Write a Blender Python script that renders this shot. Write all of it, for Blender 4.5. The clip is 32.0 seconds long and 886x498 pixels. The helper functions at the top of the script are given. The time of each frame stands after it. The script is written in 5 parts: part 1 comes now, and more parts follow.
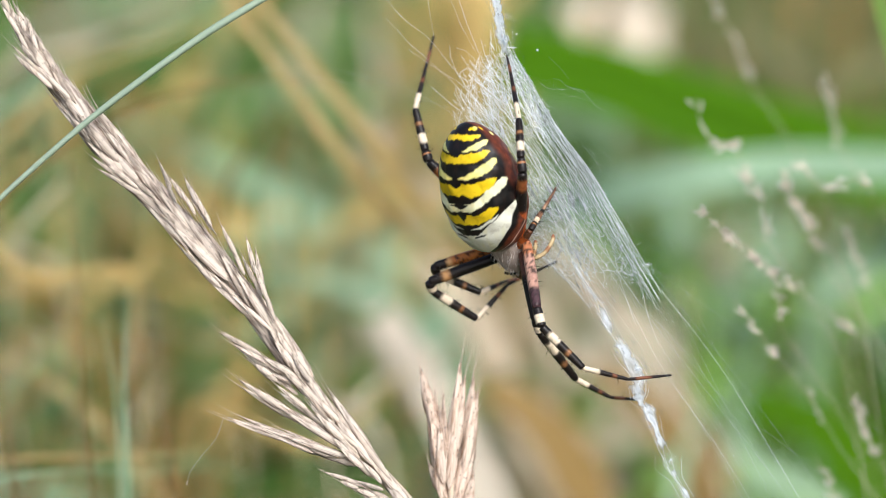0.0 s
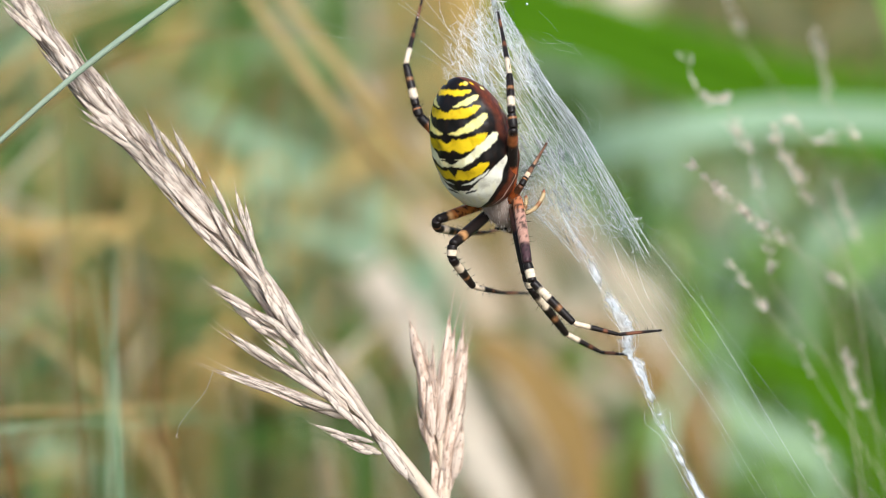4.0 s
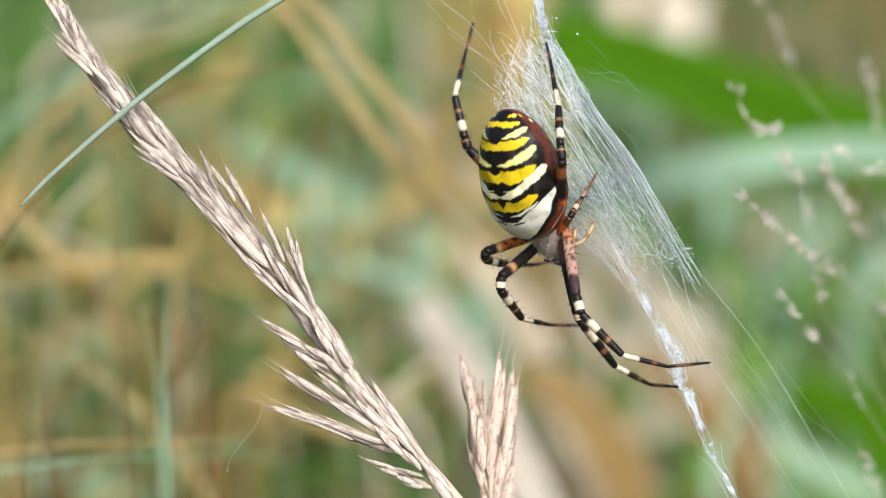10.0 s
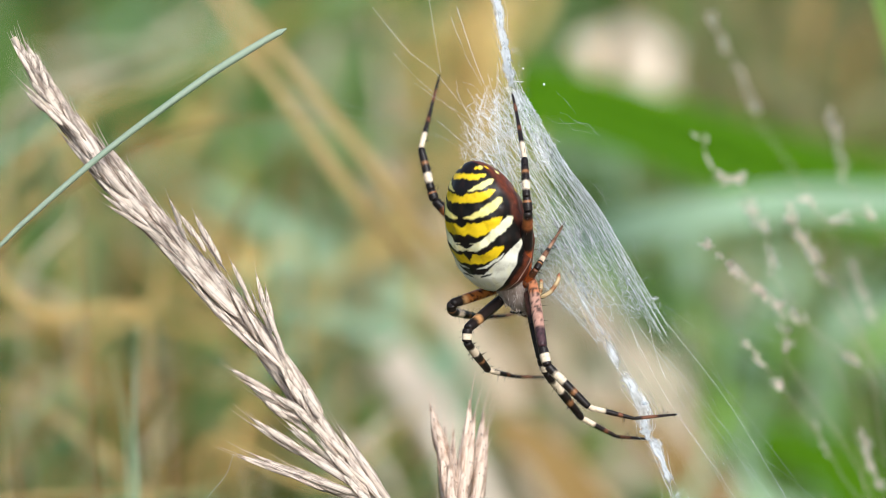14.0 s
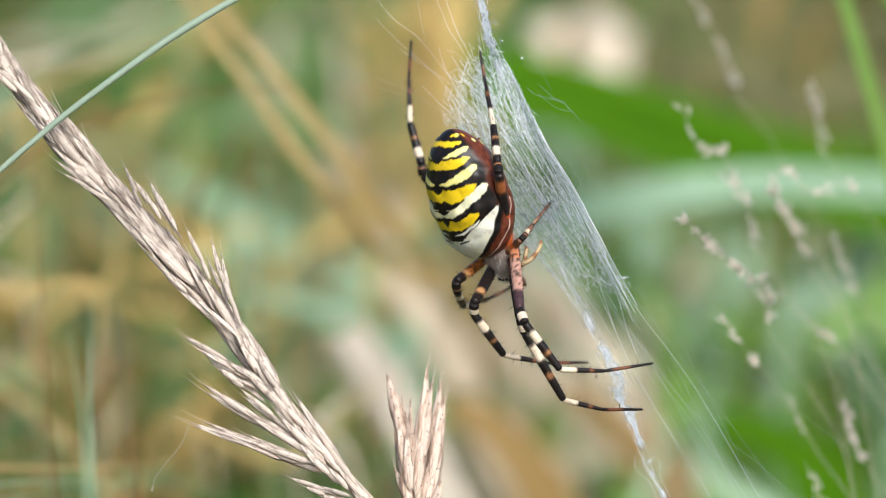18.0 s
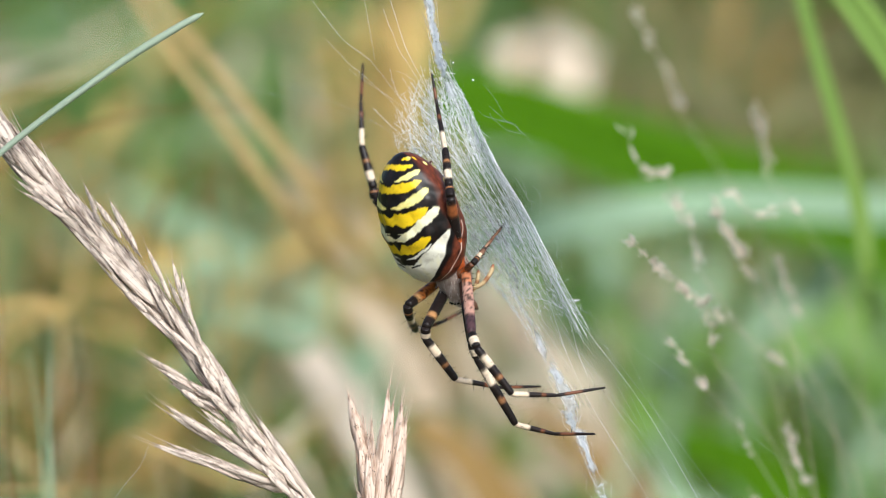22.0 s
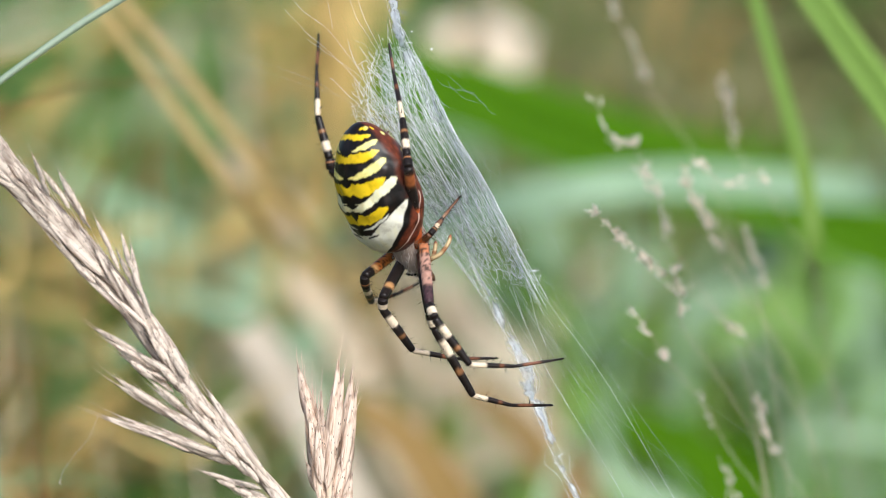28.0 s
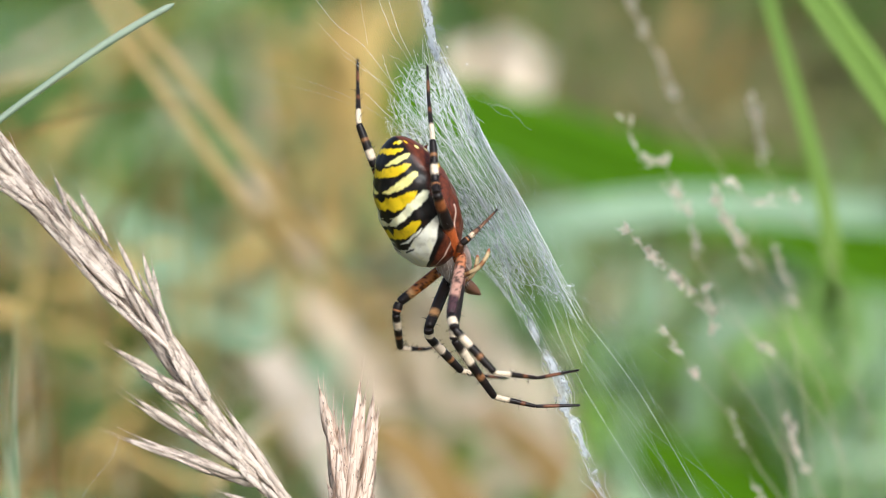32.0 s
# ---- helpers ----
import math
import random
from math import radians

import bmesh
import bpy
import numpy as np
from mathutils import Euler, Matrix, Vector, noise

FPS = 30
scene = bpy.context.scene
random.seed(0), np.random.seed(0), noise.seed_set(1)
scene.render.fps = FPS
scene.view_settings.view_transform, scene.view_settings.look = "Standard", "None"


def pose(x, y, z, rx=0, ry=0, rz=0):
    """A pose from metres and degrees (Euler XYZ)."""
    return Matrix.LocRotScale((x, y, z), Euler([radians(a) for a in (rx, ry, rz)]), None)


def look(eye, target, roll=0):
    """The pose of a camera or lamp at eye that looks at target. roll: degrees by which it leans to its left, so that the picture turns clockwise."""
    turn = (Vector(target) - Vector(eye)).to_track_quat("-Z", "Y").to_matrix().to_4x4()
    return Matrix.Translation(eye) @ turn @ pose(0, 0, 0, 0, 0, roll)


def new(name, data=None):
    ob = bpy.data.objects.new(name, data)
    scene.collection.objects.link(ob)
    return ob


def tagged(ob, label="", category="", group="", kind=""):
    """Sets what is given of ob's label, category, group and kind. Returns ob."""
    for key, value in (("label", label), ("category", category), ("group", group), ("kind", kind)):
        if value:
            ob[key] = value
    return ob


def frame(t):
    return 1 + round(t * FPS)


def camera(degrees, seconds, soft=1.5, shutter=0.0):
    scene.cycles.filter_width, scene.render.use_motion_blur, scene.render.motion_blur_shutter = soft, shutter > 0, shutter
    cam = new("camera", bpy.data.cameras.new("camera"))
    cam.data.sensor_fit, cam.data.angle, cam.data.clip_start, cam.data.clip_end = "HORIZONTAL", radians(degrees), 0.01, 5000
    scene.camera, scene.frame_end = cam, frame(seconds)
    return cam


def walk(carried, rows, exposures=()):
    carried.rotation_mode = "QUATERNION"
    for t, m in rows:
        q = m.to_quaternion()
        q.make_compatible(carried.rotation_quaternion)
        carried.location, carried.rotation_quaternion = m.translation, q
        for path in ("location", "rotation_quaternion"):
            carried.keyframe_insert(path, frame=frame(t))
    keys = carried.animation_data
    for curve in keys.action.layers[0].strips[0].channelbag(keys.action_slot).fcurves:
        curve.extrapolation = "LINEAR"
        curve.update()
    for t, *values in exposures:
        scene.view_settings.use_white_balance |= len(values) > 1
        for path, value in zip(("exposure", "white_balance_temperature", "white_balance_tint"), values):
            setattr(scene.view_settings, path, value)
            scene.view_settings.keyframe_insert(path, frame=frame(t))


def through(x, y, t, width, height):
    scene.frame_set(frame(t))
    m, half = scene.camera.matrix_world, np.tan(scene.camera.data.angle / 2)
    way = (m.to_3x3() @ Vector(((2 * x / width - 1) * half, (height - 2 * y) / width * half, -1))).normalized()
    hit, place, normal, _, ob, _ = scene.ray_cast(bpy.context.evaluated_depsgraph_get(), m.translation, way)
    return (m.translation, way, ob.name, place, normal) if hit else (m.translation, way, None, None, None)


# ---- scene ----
cam = camera(16, 32.0, soft=0.85)
cam.data.dof.use_dof = True
cam.data.dof.focus_distance = 0.2797
cam.data.dof.aperture_fstop = 15.0
cam.data.dof.aperture_blades = 0

# The stand: millimetres about the spider, x to the right, y away from the eye, z up along its tilted view.
MM = 0.001
STAND = Matrix.Translation((0, 0, 0.43)) @ pose(0, 0, 0, -12, 0, 0)
NEAR = 280.0          # millimetres from the eye to the web


def mm(x, y, z):
    """A place in the world from millimetres on the stand."""
    return STAND @ (Vector((x, y, z)) * MM)


def spot(a, b, d=0.0):
    """A place on the stand in millimetres: a to the right and b downwards in twentieths of a millimetre, d behind the spider,
    spread out with the distance."""
    k = (NEAR + d) / NEAR * 0.0502
    return Vector(((a - 784) * k, d, (441 - b) * k))


def put(x, y, z, rx=0, ry=0, rz=0):
    """A pose in the world from millimetres and degrees on the stand."""
    return STAND @ pose(x * MM, y * MM, z * MM, rx, ry, rz)


# seconds; the eye in millimetres; pan and tilt in degrees
CAMERA_ROWS = [
    (0, 0, -280, 0, -0.57, 0.079), (0.5, 0, -280, 0, -0.627, 0.047), (1, 0, -280, 0, -0.957, 0.052), (1.5, 0, -280, 0, -1.254, 0.234),
    (2, 0, -280, 0, -1.479, 0.37), (2.5, 0, -280, 0, -1.171, 0.067), (4.5, 0, -280, 0, -0.525, -0.839), (5, 0, -280, 0, -0.225, 0.083),
    (5.5, 0, -280, 0, -0.465, 0.318), (6, 0, -280, 0, -0.47, 0.449), (6.5, 0, -280, 0, -0.282, 0.392), (7, 0, -280, 0, -0.383, -0.22),
    (7.5, 0, -280, 0, -0.43, -0.158), (8, 0, -280, 0, -0.644, -0.043), (8.5, 0, -280, 0, -0.659, -0.121), (9, 0, -280, 0, 0, 0),
    (9.5, 0, -280, 0, 0.319, -0.267), (10, 0, -280, 0, 0.152, -0.157), (10.5, 0, -280, 0, -0.01, 0.073), (11, 0, -280, 0, -0.283, 0.198),
    (11.5, 0, -280, 0, -0.277, 0.167), (12, 0, -280, 0, -0.329, 0.339), (12.5, 0, -280, 0, -0.391, 0.737), (13, 0, -280, 0, -0.642, 0.846),
    (13.5, 0, -280, 0, -0.794, 0.841), (14, 0, -280, 0, -0.391, 0.747), (14.5, 0, -280, 0, -0.58, 0.559), (16.5, 0, -279.2, -2.4, -1.012, 0.951),
    (17, 0, -279, -3, -1.219, 1.119), (17.5, 0, -278.85, -3, -1.291, 0.998), (18, 0, -278.7, -3, -1.176, 0.783), (18.5, 0, -278.55, -3, -1.154, 0.625),
    (19, 0, -278.4, -3, -1.356, 0.781), (19.5, 0, -278.25, -3, -1.589, 1.035), (20, 0, -278.1, -3, -1.645, 1.207), (20.5, 0, -277.95, -3, -1.269, 1.044),
    (21, 0, -277.8, -3, -1.242, 0.881), (21.5, 0, -277.65, -3, -1.444, 1.032), (22, 0, -277.5, -3, -1.88, 1.135), (22.5, -0.2, -277.38, -3.12, -1.88, 0.919),
    (23, -0.4, -277.25, -3.25, -1.306, 0.59), (23.5, -0.6, -277.12, -3.38, -1.273, 0.41), (24, -0.8, -277, -3.5, -1.506, 0.634), (24.5, -1, -276.88, -3.62, -1.582, 0.978),
    (25, -1.2, -276.75, -3.75, -1.675, 0.967), (25.5, -1.4, -276.62, -3.88, -2.159, 1.059), (26, -1.6, -276.5, -4, -2.59, 1.188), (26.5, -1.77, -276.33, -4.22, -2.847, 1.112),
    (28.5, -2.43, -275.67, -5.08, -3.378, 0.984), (29, -2.6, -275.5, -5.3, -3.557, 0.981), (29.5, -2.73, -275.5, -5.3, -3.741, 0.856), (30, -2.87, -275.5, -5.3, -3.4, 0.809),
    (30.5, -3, -275.5, -5.3, -3.433, 0.971), (31, -3.13, -275.5, -5.3, -3.475, 1.29), (31.5, -3.27, -275.5, -5.3, -3.112, 1.385), (32, -3.4, -275.5, -5.3, -3.097, 1.485),
]
walk(cam, [(t, put(x, y, z, 90 + tilt, 0, pan)) for t, x, y, z, pan, tilt in CAMERA_ROWS],
     exposures=[(0, 0.43, 5980, 7), (32, 0.43, 5980, 7)])

# ---- light: bright overcast ----
world = bpy.data.worlds.new("sky")
scene.world = world
world.use_nodes = True
wn = world.node_tree
sky = wn.nodes.new("ShaderNodeTexSky")
sky.sky_type = "NISHITA"
sky.sun_disc = False
sky.sun_elevation = radians(42)
sky.sun_rotation = radians(158)
sky.air_density, sky.dust_density, sky.ozone_density = 1.0, 3.5, 1.0
wn.nodes["Background"].inputs["Strength"].default_value = 0.125
wn.links.new(sky.outputs["Color"], wn.nodes["Background"].inputs["Color"])
sun_data = bpy.data.lights.new("sun", "SUN")
sun_data.energy = 2.7
sun_data.angle = radians(25)
sun_data.color = (1.0, 0.96, 0.9)
sun = new("sun", sun_data)
sun.matrix_world = look((0.7, -1.75, 1.7), (0, 0, 0))


# ---- materials ----
def nodes_of(name):
    m = bpy.data.materials.new(name)
    m.use_nodes = True
    t = m.node_tree
    return m, t, t.nodes["Principled BSDF"]


def noise_fac(t, scale, detail=4, coord="Object", stretch=(1, 1, 1), turn=0.0):
    c = t.nodes.new("ShaderNodeTexCoord")
    mp = t.nodes.new("ShaderNodeMapping")
    mp.vector_type = "TEXTURE"
    mp.inputs["Scale"].default_value = tuple(1 / q for q in stretch)
    mp.inputs["Rotation"].default_value = (0, turn, 0)
    n = t.nodes.new("ShaderNodeTexNoise")
    n.inputs["Scale"].default_value, n.inputs["Detail"].default_value = scale, detail
    t.links.new(c.outputs[coord], mp.inputs["Vector"])
    t.links.new(mp.outputs["Vector"], n.inputs["Vector"])
    return n.outputs["Fac"]


def ramp(t, fac, stops):
    r = t.nodes.new("ShaderNodeValToRGB")
    e = r.color_ramp.elements
    while len(e) < len(stops):
        e.new(0.5)
    for i, (p, c) in enumerate(stops):
        e[i].position, e[i].color = p, (*c, 1)
    t.links.new(fac, r.inputs["Fac"])
    return r.outputs["Color"]


def mix(t, fac, a, b, kind="MIX"):
    m = t.nodes.new("ShaderNodeMix")
    m.data_type, m.blend_type = "RGBA", kind
    for socket, v in ((m.inputs[0], fac), (m.inputs[6], a), (m.inputs[7], b)):
        if isinstance(v, (int, float)):
            socket.default_value = v
        elif isinstance(v, tuple):
            socket.default_value = (*v, 1)
        else:
            t.links.new(v, socket)
    return m.outputs[2]


def bump(t, bsdf, fac, strength, distance):
    b = t.nodes.new("ShaderNodeBump")
    b.inputs["Strength"].default_value, b.inputs["Distance"].default_value = strength, distance
    t.links.new(fac, b.inputs["Height"])
    t.links.new(b.outputs["Normal"], bsdf.inputs["Normal"])


def leaf_material(name, dark, light, rough=0.5, through=0.35, scale=60.0, spots=None, gloss=0.25):
    """A blade or leaf: two-scale colour, lit through from behind."""
    m, t, b = nodes_of(name)
    big = noise_fac(t, scale * 0.25, 3)
    fine = noise_fac(t, scale * 3, 5, stretch=(1, 1, 0.2))
    info = t.nodes.new("ShaderNodeObjectInfo")
    col = mix(t, big, dark, light)
    col = mix(t, mix(t, 0.5, fine, info.outputs["Random"]), col, mix(t, 1.0, col, (1.35, 1.28, 1.15), "MULTIPLY"))
    if spots:
        col = mix(t, ramp(t, noise_fac(t, scale * 1.3, 2), [(0.52, (0, 0, 0)), (0.62, (1, 1, 1))]), col, spots)
    t.links.new(col, b.inputs["Base Color"])
    b.inputs["Roughness"].default_value = rough
    b.inputs["Specular IOR Level"].default_value = gloss
    bump(t, b, fine, 0.3, 0.0004)
    tr = t.nodes.new("ShaderNodeBsdfTranslucent")
    t.links.new(col, tr.inputs["Color"])
    mx = t.nodes.new("ShaderNodeMixShader")
    mx.inputs["Fac"].default_value = through
    t.links.new(b.outputs["BSDF"], mx.inputs[1])
    t.links.new(tr.outputs["BSDF"], mx.inputs[2])
    t.links.new(mx.outputs["Shader"], t.nodes["Material Output"].inputs["Surface"])
    return m


def straw_material(name, pale, brown):
    """Dry husk: long veins, brown streaks that partly paint in shade, and dark specks. Object space runs along z from 0
    to 1.
    """
    m, t, b = nodes_of(name)
    vein = noise_fac(t, 1.0, 3, stretch=(30, 30, 1.6))
    blotch = noise_fac(t, 1.0, 4, stretch=(12, 12, 4.5))
    info = t.nodes.new("ShaderNodeObjectInfo")
    shade = lambda k: tuple(k * p + (1 - k) * q for p, q in zip(pale, brown))
    col = ramp(t, vein, [(0.27, shade(0.0)), (0.37, shade(0.40)), (0.45, shade(0.82)), (0.51, pale)])
    col = mix(t, ramp(t, blotch, [(0.52, (0, 0, 0)), (0.68, (0.8, 0.8, 0.8))]), col, brown)
    col = mix(t, mix(t, 0.5, (0.0, 0.0, 0.0), info.outputs["Random"]), col, mix(t, 1.0, col, (1.3, 1.25, 1.2), "MULTIPLY"))
    # brown margins: the shade along husk edges, put into the colour
    place = t.nodes.new("ShaderNodeTexCoord")
    axes = t.nodes.new("ShaderNodeSeparateXYZ")
    away = t.nodes.new("ShaderNodeMath")
    away.operation = "ABSOLUTE"
    t.links.new(place.outputs["Object"], axes.inputs["Vector"])
    t.links.new(axes.outputs["X"], away.inputs[0])
    col = mix(t, ramp(t, away.outputs["Value"], [(0.054, (0, 0, 0)), (0.080, (0.6, 0.6, 0.6))]), col, brown)
    speck = t.nodes.new("ShaderNodeTexVoronoi")
    speck.inputs["Scale"].default_value = 1.0
    c = t.nodes.new("ShaderNodeTexCoord")
    mp = t.nodes.new("ShaderNodeMapping")
    mp.inputs["Scale"].default_value = (36, 36, 13)
    t.links.new(c.outputs["Object"], mp.inputs["Vector"])
    t.links.new(mp.outputs["Vector"], speck.inputs["Vector"])
    gate = mix(t, 1.0, ramp(t, speck.outputs["Distance"], [(0.13, (1, 1, 1)), (0.24, (0, 0, 0))]),
               ramp(t, noise_fac(t, 1.0, 2, stretch=(9, 9, 6)), [(0.44, (0, 0, 0)), (0.56, (1, 1, 1))]), "MULTIPLY")
    col = mix(t, gate, col, (0.05, 0.035, 0.03))
    t.links.new(col, b.inputs["Base Color"])
    b.inputs["Roughness"].default_value = 0.62
    bump(t, b, vein, 0.6, 0.0001)
    tr = t.nodes.new("ShaderNodeBsdfTranslucent")
    t.links.new(col, tr.inputs["Color"])
    mx = t.nodes.new("ShaderNodeMixShader")
    mx.inputs["Fac"].default_value = 0.22
    t.links.new(b.outputs["BSDF"], mx.inputs[1])
    t.links.new(tr.outputs["BSDF"], mx.inputs[2])
    t.links.new(mx.outputs["Shader"], t.nodes["Material Output"].inputs["Surface"])
    return m


def tint_material(name, rough=0.35, grain=900.0, coat=0.0, bump_by=0.35, depth=0.00006):
    """Skin that takes its markings from the mesh, with a fine grain."""
    m, t, b = nodes_of(name)
    a = t.nodes.new("ShaderNodeAttribute")
    a.attribute_name = "tint"
    fine = noise_fac(t, grain, 5)
    big = noise_fac(t, grain * 0.2, 3)
    col = mix(t, big, mix(t, 1.0, a.outputs["Color"], (0.90, 0.89, 0.88), "MULTIPLY"), a.outputs["Color"])
    col = mix(t, ramp(t, fine, [(0.33, (0.4, 0.4, 0.4)), (0.47, (0, 0, 0))]), col, mix(t, 1.0, col, (0.55, 0.5, 0.45), "MULTIPLY"))
    t.links.new(col, b.inputs["Base Color"])
    b.inputs["Roughness"].default_value = rough
    b.inputs["Specular IOR Level"].default_value = 0.2
    b.inputs["Coat Weight"].default_value = coat
    b.inputs["Coat Roughness"].default_value = 0.3
    bump(t, b, fine, bump_by, depth)
    return m


def silk_material(name, through=0.45, rough=0.35, clear=0.0):
    m, t, b = nodes_of(name)
    b.inputs["Base Color"].default_value = (0.93, 0.95, 0.98, 1)
    b.inputs["Roughness"].default_value = rough
    tr = t.nodes.new("ShaderNodeBsdfTranslucent")
    tr.inputs["Color"].default_value = (0.93, 0.95, 0.98, 1)
    mx = t.nodes.new("ShaderNodeMixShader")
    mx.inputs["Fac"].default_value = through
    t.links.new(b.outputs["BSDF"], mx.inputs[1])
    t.links.new(tr.outputs["BSDF"], mx.inputs[2])
    out = mx.outputs["Shader"]
    if clear:
        cl = t.nodes.new("ShaderNodeBsdfTransparent")
        m2 = t.nodes.new("ShaderNodeMixShader")
        m2.inputs["Fac"].default_value = clear
        t.links.new(out, m2.inputs[1])
        t.links.new(cl.outputs["BSDF"], m2.inputs[2])
        out = m2.outputs["Shader"]
    t.links.new(out, t.nodes["Material Output"].inputs["Surface"])
    return m


STRAW = straw_material("dry_husk", (0.72, 0.615, 0.525), (0.15, 0.095, 0.066))
ROSY = straw_material("rosy_husk", (0.79, 0.64, 0.53), (0.34, 0.20, 0.125))
CHAFF = leaf_material("pale_chaff", (0.66, 0.59, 0.52), (0.84, 0.79, 0.74), through=0.3, scale=2)
STALK = leaf_material("dry_stalk", (0.50, 0.41, 0.32), (0.70, 0.61, 0.51), through=0.15, scale=300)
BLADE = leaf_material("blue_green_blade", (0.23, 0.31, 0.24), (0.35, 0.43, 0.35), through=0.2, scale=500)
SKIN = tint_material("abdomen_skin", 0.38, 1500, coat=0.04, bump_by=0.6)
LEG = tint_material("leg_skin", 0.38, 2200, coat=0.03)
FUR = tint_material("silver_hair", 0.6, 2600, bump_by=0.8, depth=0.0001)
SILK = silk_material("silk_thread", 0.18)
GAUZE = silk_material("silk_gauze", 0.12)
FAINT = silk_material("faint_silk", 0.3, clear=0.35)


def film_material(name, low, high, stretch):
    """Silk so fine that it reads as a veil: streaks with clear gaps between them."""
    m, t, b = nodes_of(name)
    b.inputs["Base Color"].default_value = (0.93, 0.95, 0.98, 1)
    b.inputs["Roughness"].default_value = 0.4
    b.inputs["Sheen Weight"].default_value = 0.5
    clear = t.nodes.new("ShaderNodeBsdfTransparent")
    mx = t.nodes.new("ShaderNodeMixShader")
    glow = t.nodes.new("ShaderNodeBsdfTranslucent")
    glow.inputs["Color"].default_value = (0.93, 0.95, 0.98, 1)
    silk = t.nodes.new("ShaderNodeMixShader")
    silk.inputs["Fac"].default_value = 0.42
    t.links.new(b.outputs["BSDF"], silk.inputs[1])
    t.links.new(glow.outputs["BSDF"], silk.inputs[2])
    streak = noise_fac(t, 1.0, 6, stretch=stretch, turn=radians(-28))
    patch = noise_fac(t, 260.0, 3)
    fac = mix(t, 1.0, ramp(t, streak, [(low, (0, 0, 0)), (high, (1, 1, 1))]), ramp(t, patch, [(0.40, (0.05, 0.05, 0.05)), (0.60, (0.8, 0.8, 0.8))]), "MULTIPLY")
    dense = t.nodes.new("ShaderNodeAttribute")
    dense.attribute_name = "tint"
    fac = mix(t, 1.0, fac, dense.outputs["Color"], "MULTIPLY")
    t.links.new(fac, mx.inputs["Fac"])
    t.links.new(clear.outputs["BSDF"], mx.inputs[1])
    t.links.new(silk.outputs["Shader"], mx.inputs[2])
    t.links.new(mx.outputs["Shader"], t.nodes["Material Output"].inputs["Surface"])
    return m


VEIL = film_material("silk_veil", 0.46, 0.60, (3000, 3000, 330))
WAD = film_material("matted_silk", 0.18, 0.52, (2600, 2600, 420))
GREEN = leaf_material("vivid_leaf", (0.06, 0.185, 0.002), (0.125, 0.29, 0.006), through=0.5, scale=25, gloss=0.06)
TEAL = leaf_material("pale_blade", (0.25, 0.40, 0.26), (0.36, 0.50, 0.35), through=0.3, scale=25)
MID = leaf_material("mid_green_blade", (0.05, 0.125, 0.016), (0.125, 0.23, 0.05), through=0.35, scale=25)
OLIVE = leaf_material("olive_blade", (0.10, 0.105, 0.036), (0.19, 0.185, 0.085), through=0.3, scale=25)
GREY = leaf_material("grey_green_blade", (0.08, 0.12, 0.05), (0.17, 0.22, 0.11), through=0.3, scale=25)
TAN = leaf_material("tan_blade", (0.21, 0.135, 0.040), (0.35, 0.24, 0.090), through=0.25, scale=25)
FRESH = leaf_material("fresh_green_blade", (0.20, 0.40, 0.055), (0.34, 0.55, 0.15), through=0.4, scale=25)
SAGE = leaf_material("sage_blade", (0.145, 0.22, 0.085), (0.28, 0.36, 0.19), through=0.35, scale=25)
STRAWY = leaf_material("dull_straw", (0.34, 0.25, 0.10), (0.46, 0.35, 0.16), through=0.2, scale=25)
STEM = leaf_material("light_green_stem", (0.14, 0.26, 0.04), (0.23, 0.36, 0.09), through=0.35, scale=25)
OCHRE = leaf_material("ochre_stem", (0.42, 0.29, 0.09), (0.55, 0.41, 0.17), through=0.2, scale=25)
BONE = leaf_material("bone_leaf", (0.52, 0.47, 0.40), (0.68, 0.63, 0.56), through=0.3, scale=25)
PALE = leaf_material("bleached_leaf", (0.52, 0.44, 0.33), (0.68, 0.60, 0.49), through=0.25, scale=25)
PETAL = leaf_material("cream_petal", (0.74, 0.65, 0.54), (0.84, 0.76, 0.66), through=0.3, scale=40)
# mid green darkened, so the shade among the leaves sits in the colour
DEEP = leaf_material("deep_green_blade", (0.035, 0.085, 0.012), (0.075, 0.14, 0.028), through=0.3, scale=25)
RUST = leaf_material("rusty_leaf", (0.25, 0.15, 0.040), (0.38, 0.25, 0.085), through=0.25, scale=25)
BROWN = leaf_material("brown_litter", (0.105, 0.058, 0.016), (0.20, 0.12, 0.038), through=0.1, scale=30)


# ---- mesh helpers ----
def mesh_object(name, verts, faces, material, parent=None, label="", tints=None, smooth=True):
    me = bpy.data.meshes.new(name)
    me.from_pydata([tuple(v) for v in verts], [], faces)
    if tints is not None:
        a = me.color_attributes.new("tint", "FLOAT_COLOR", "POINT")
        a.data.foreach_set("color", np.asarray([(*c, 1.0) for c in tints], dtype=np.float32).ravel())
    me.materials.append(material)
    if smooth:
        me.polygons.foreach_set("use_smooth", [True] * len(me.polygons))
    me.update()
    ob = new(name, me)
    if parent:
        ob.parent = parent
    if label:
        ob["label"] = label
    return ob


def base(name, m, label, category, group="", kind=""):
    """An empty at a thing's base that carries its parts."""
    e = new(name)
    e.empty_display_size = 0.002
    e.matrix_world = m
    return tagged(e, label, category, group, kind)


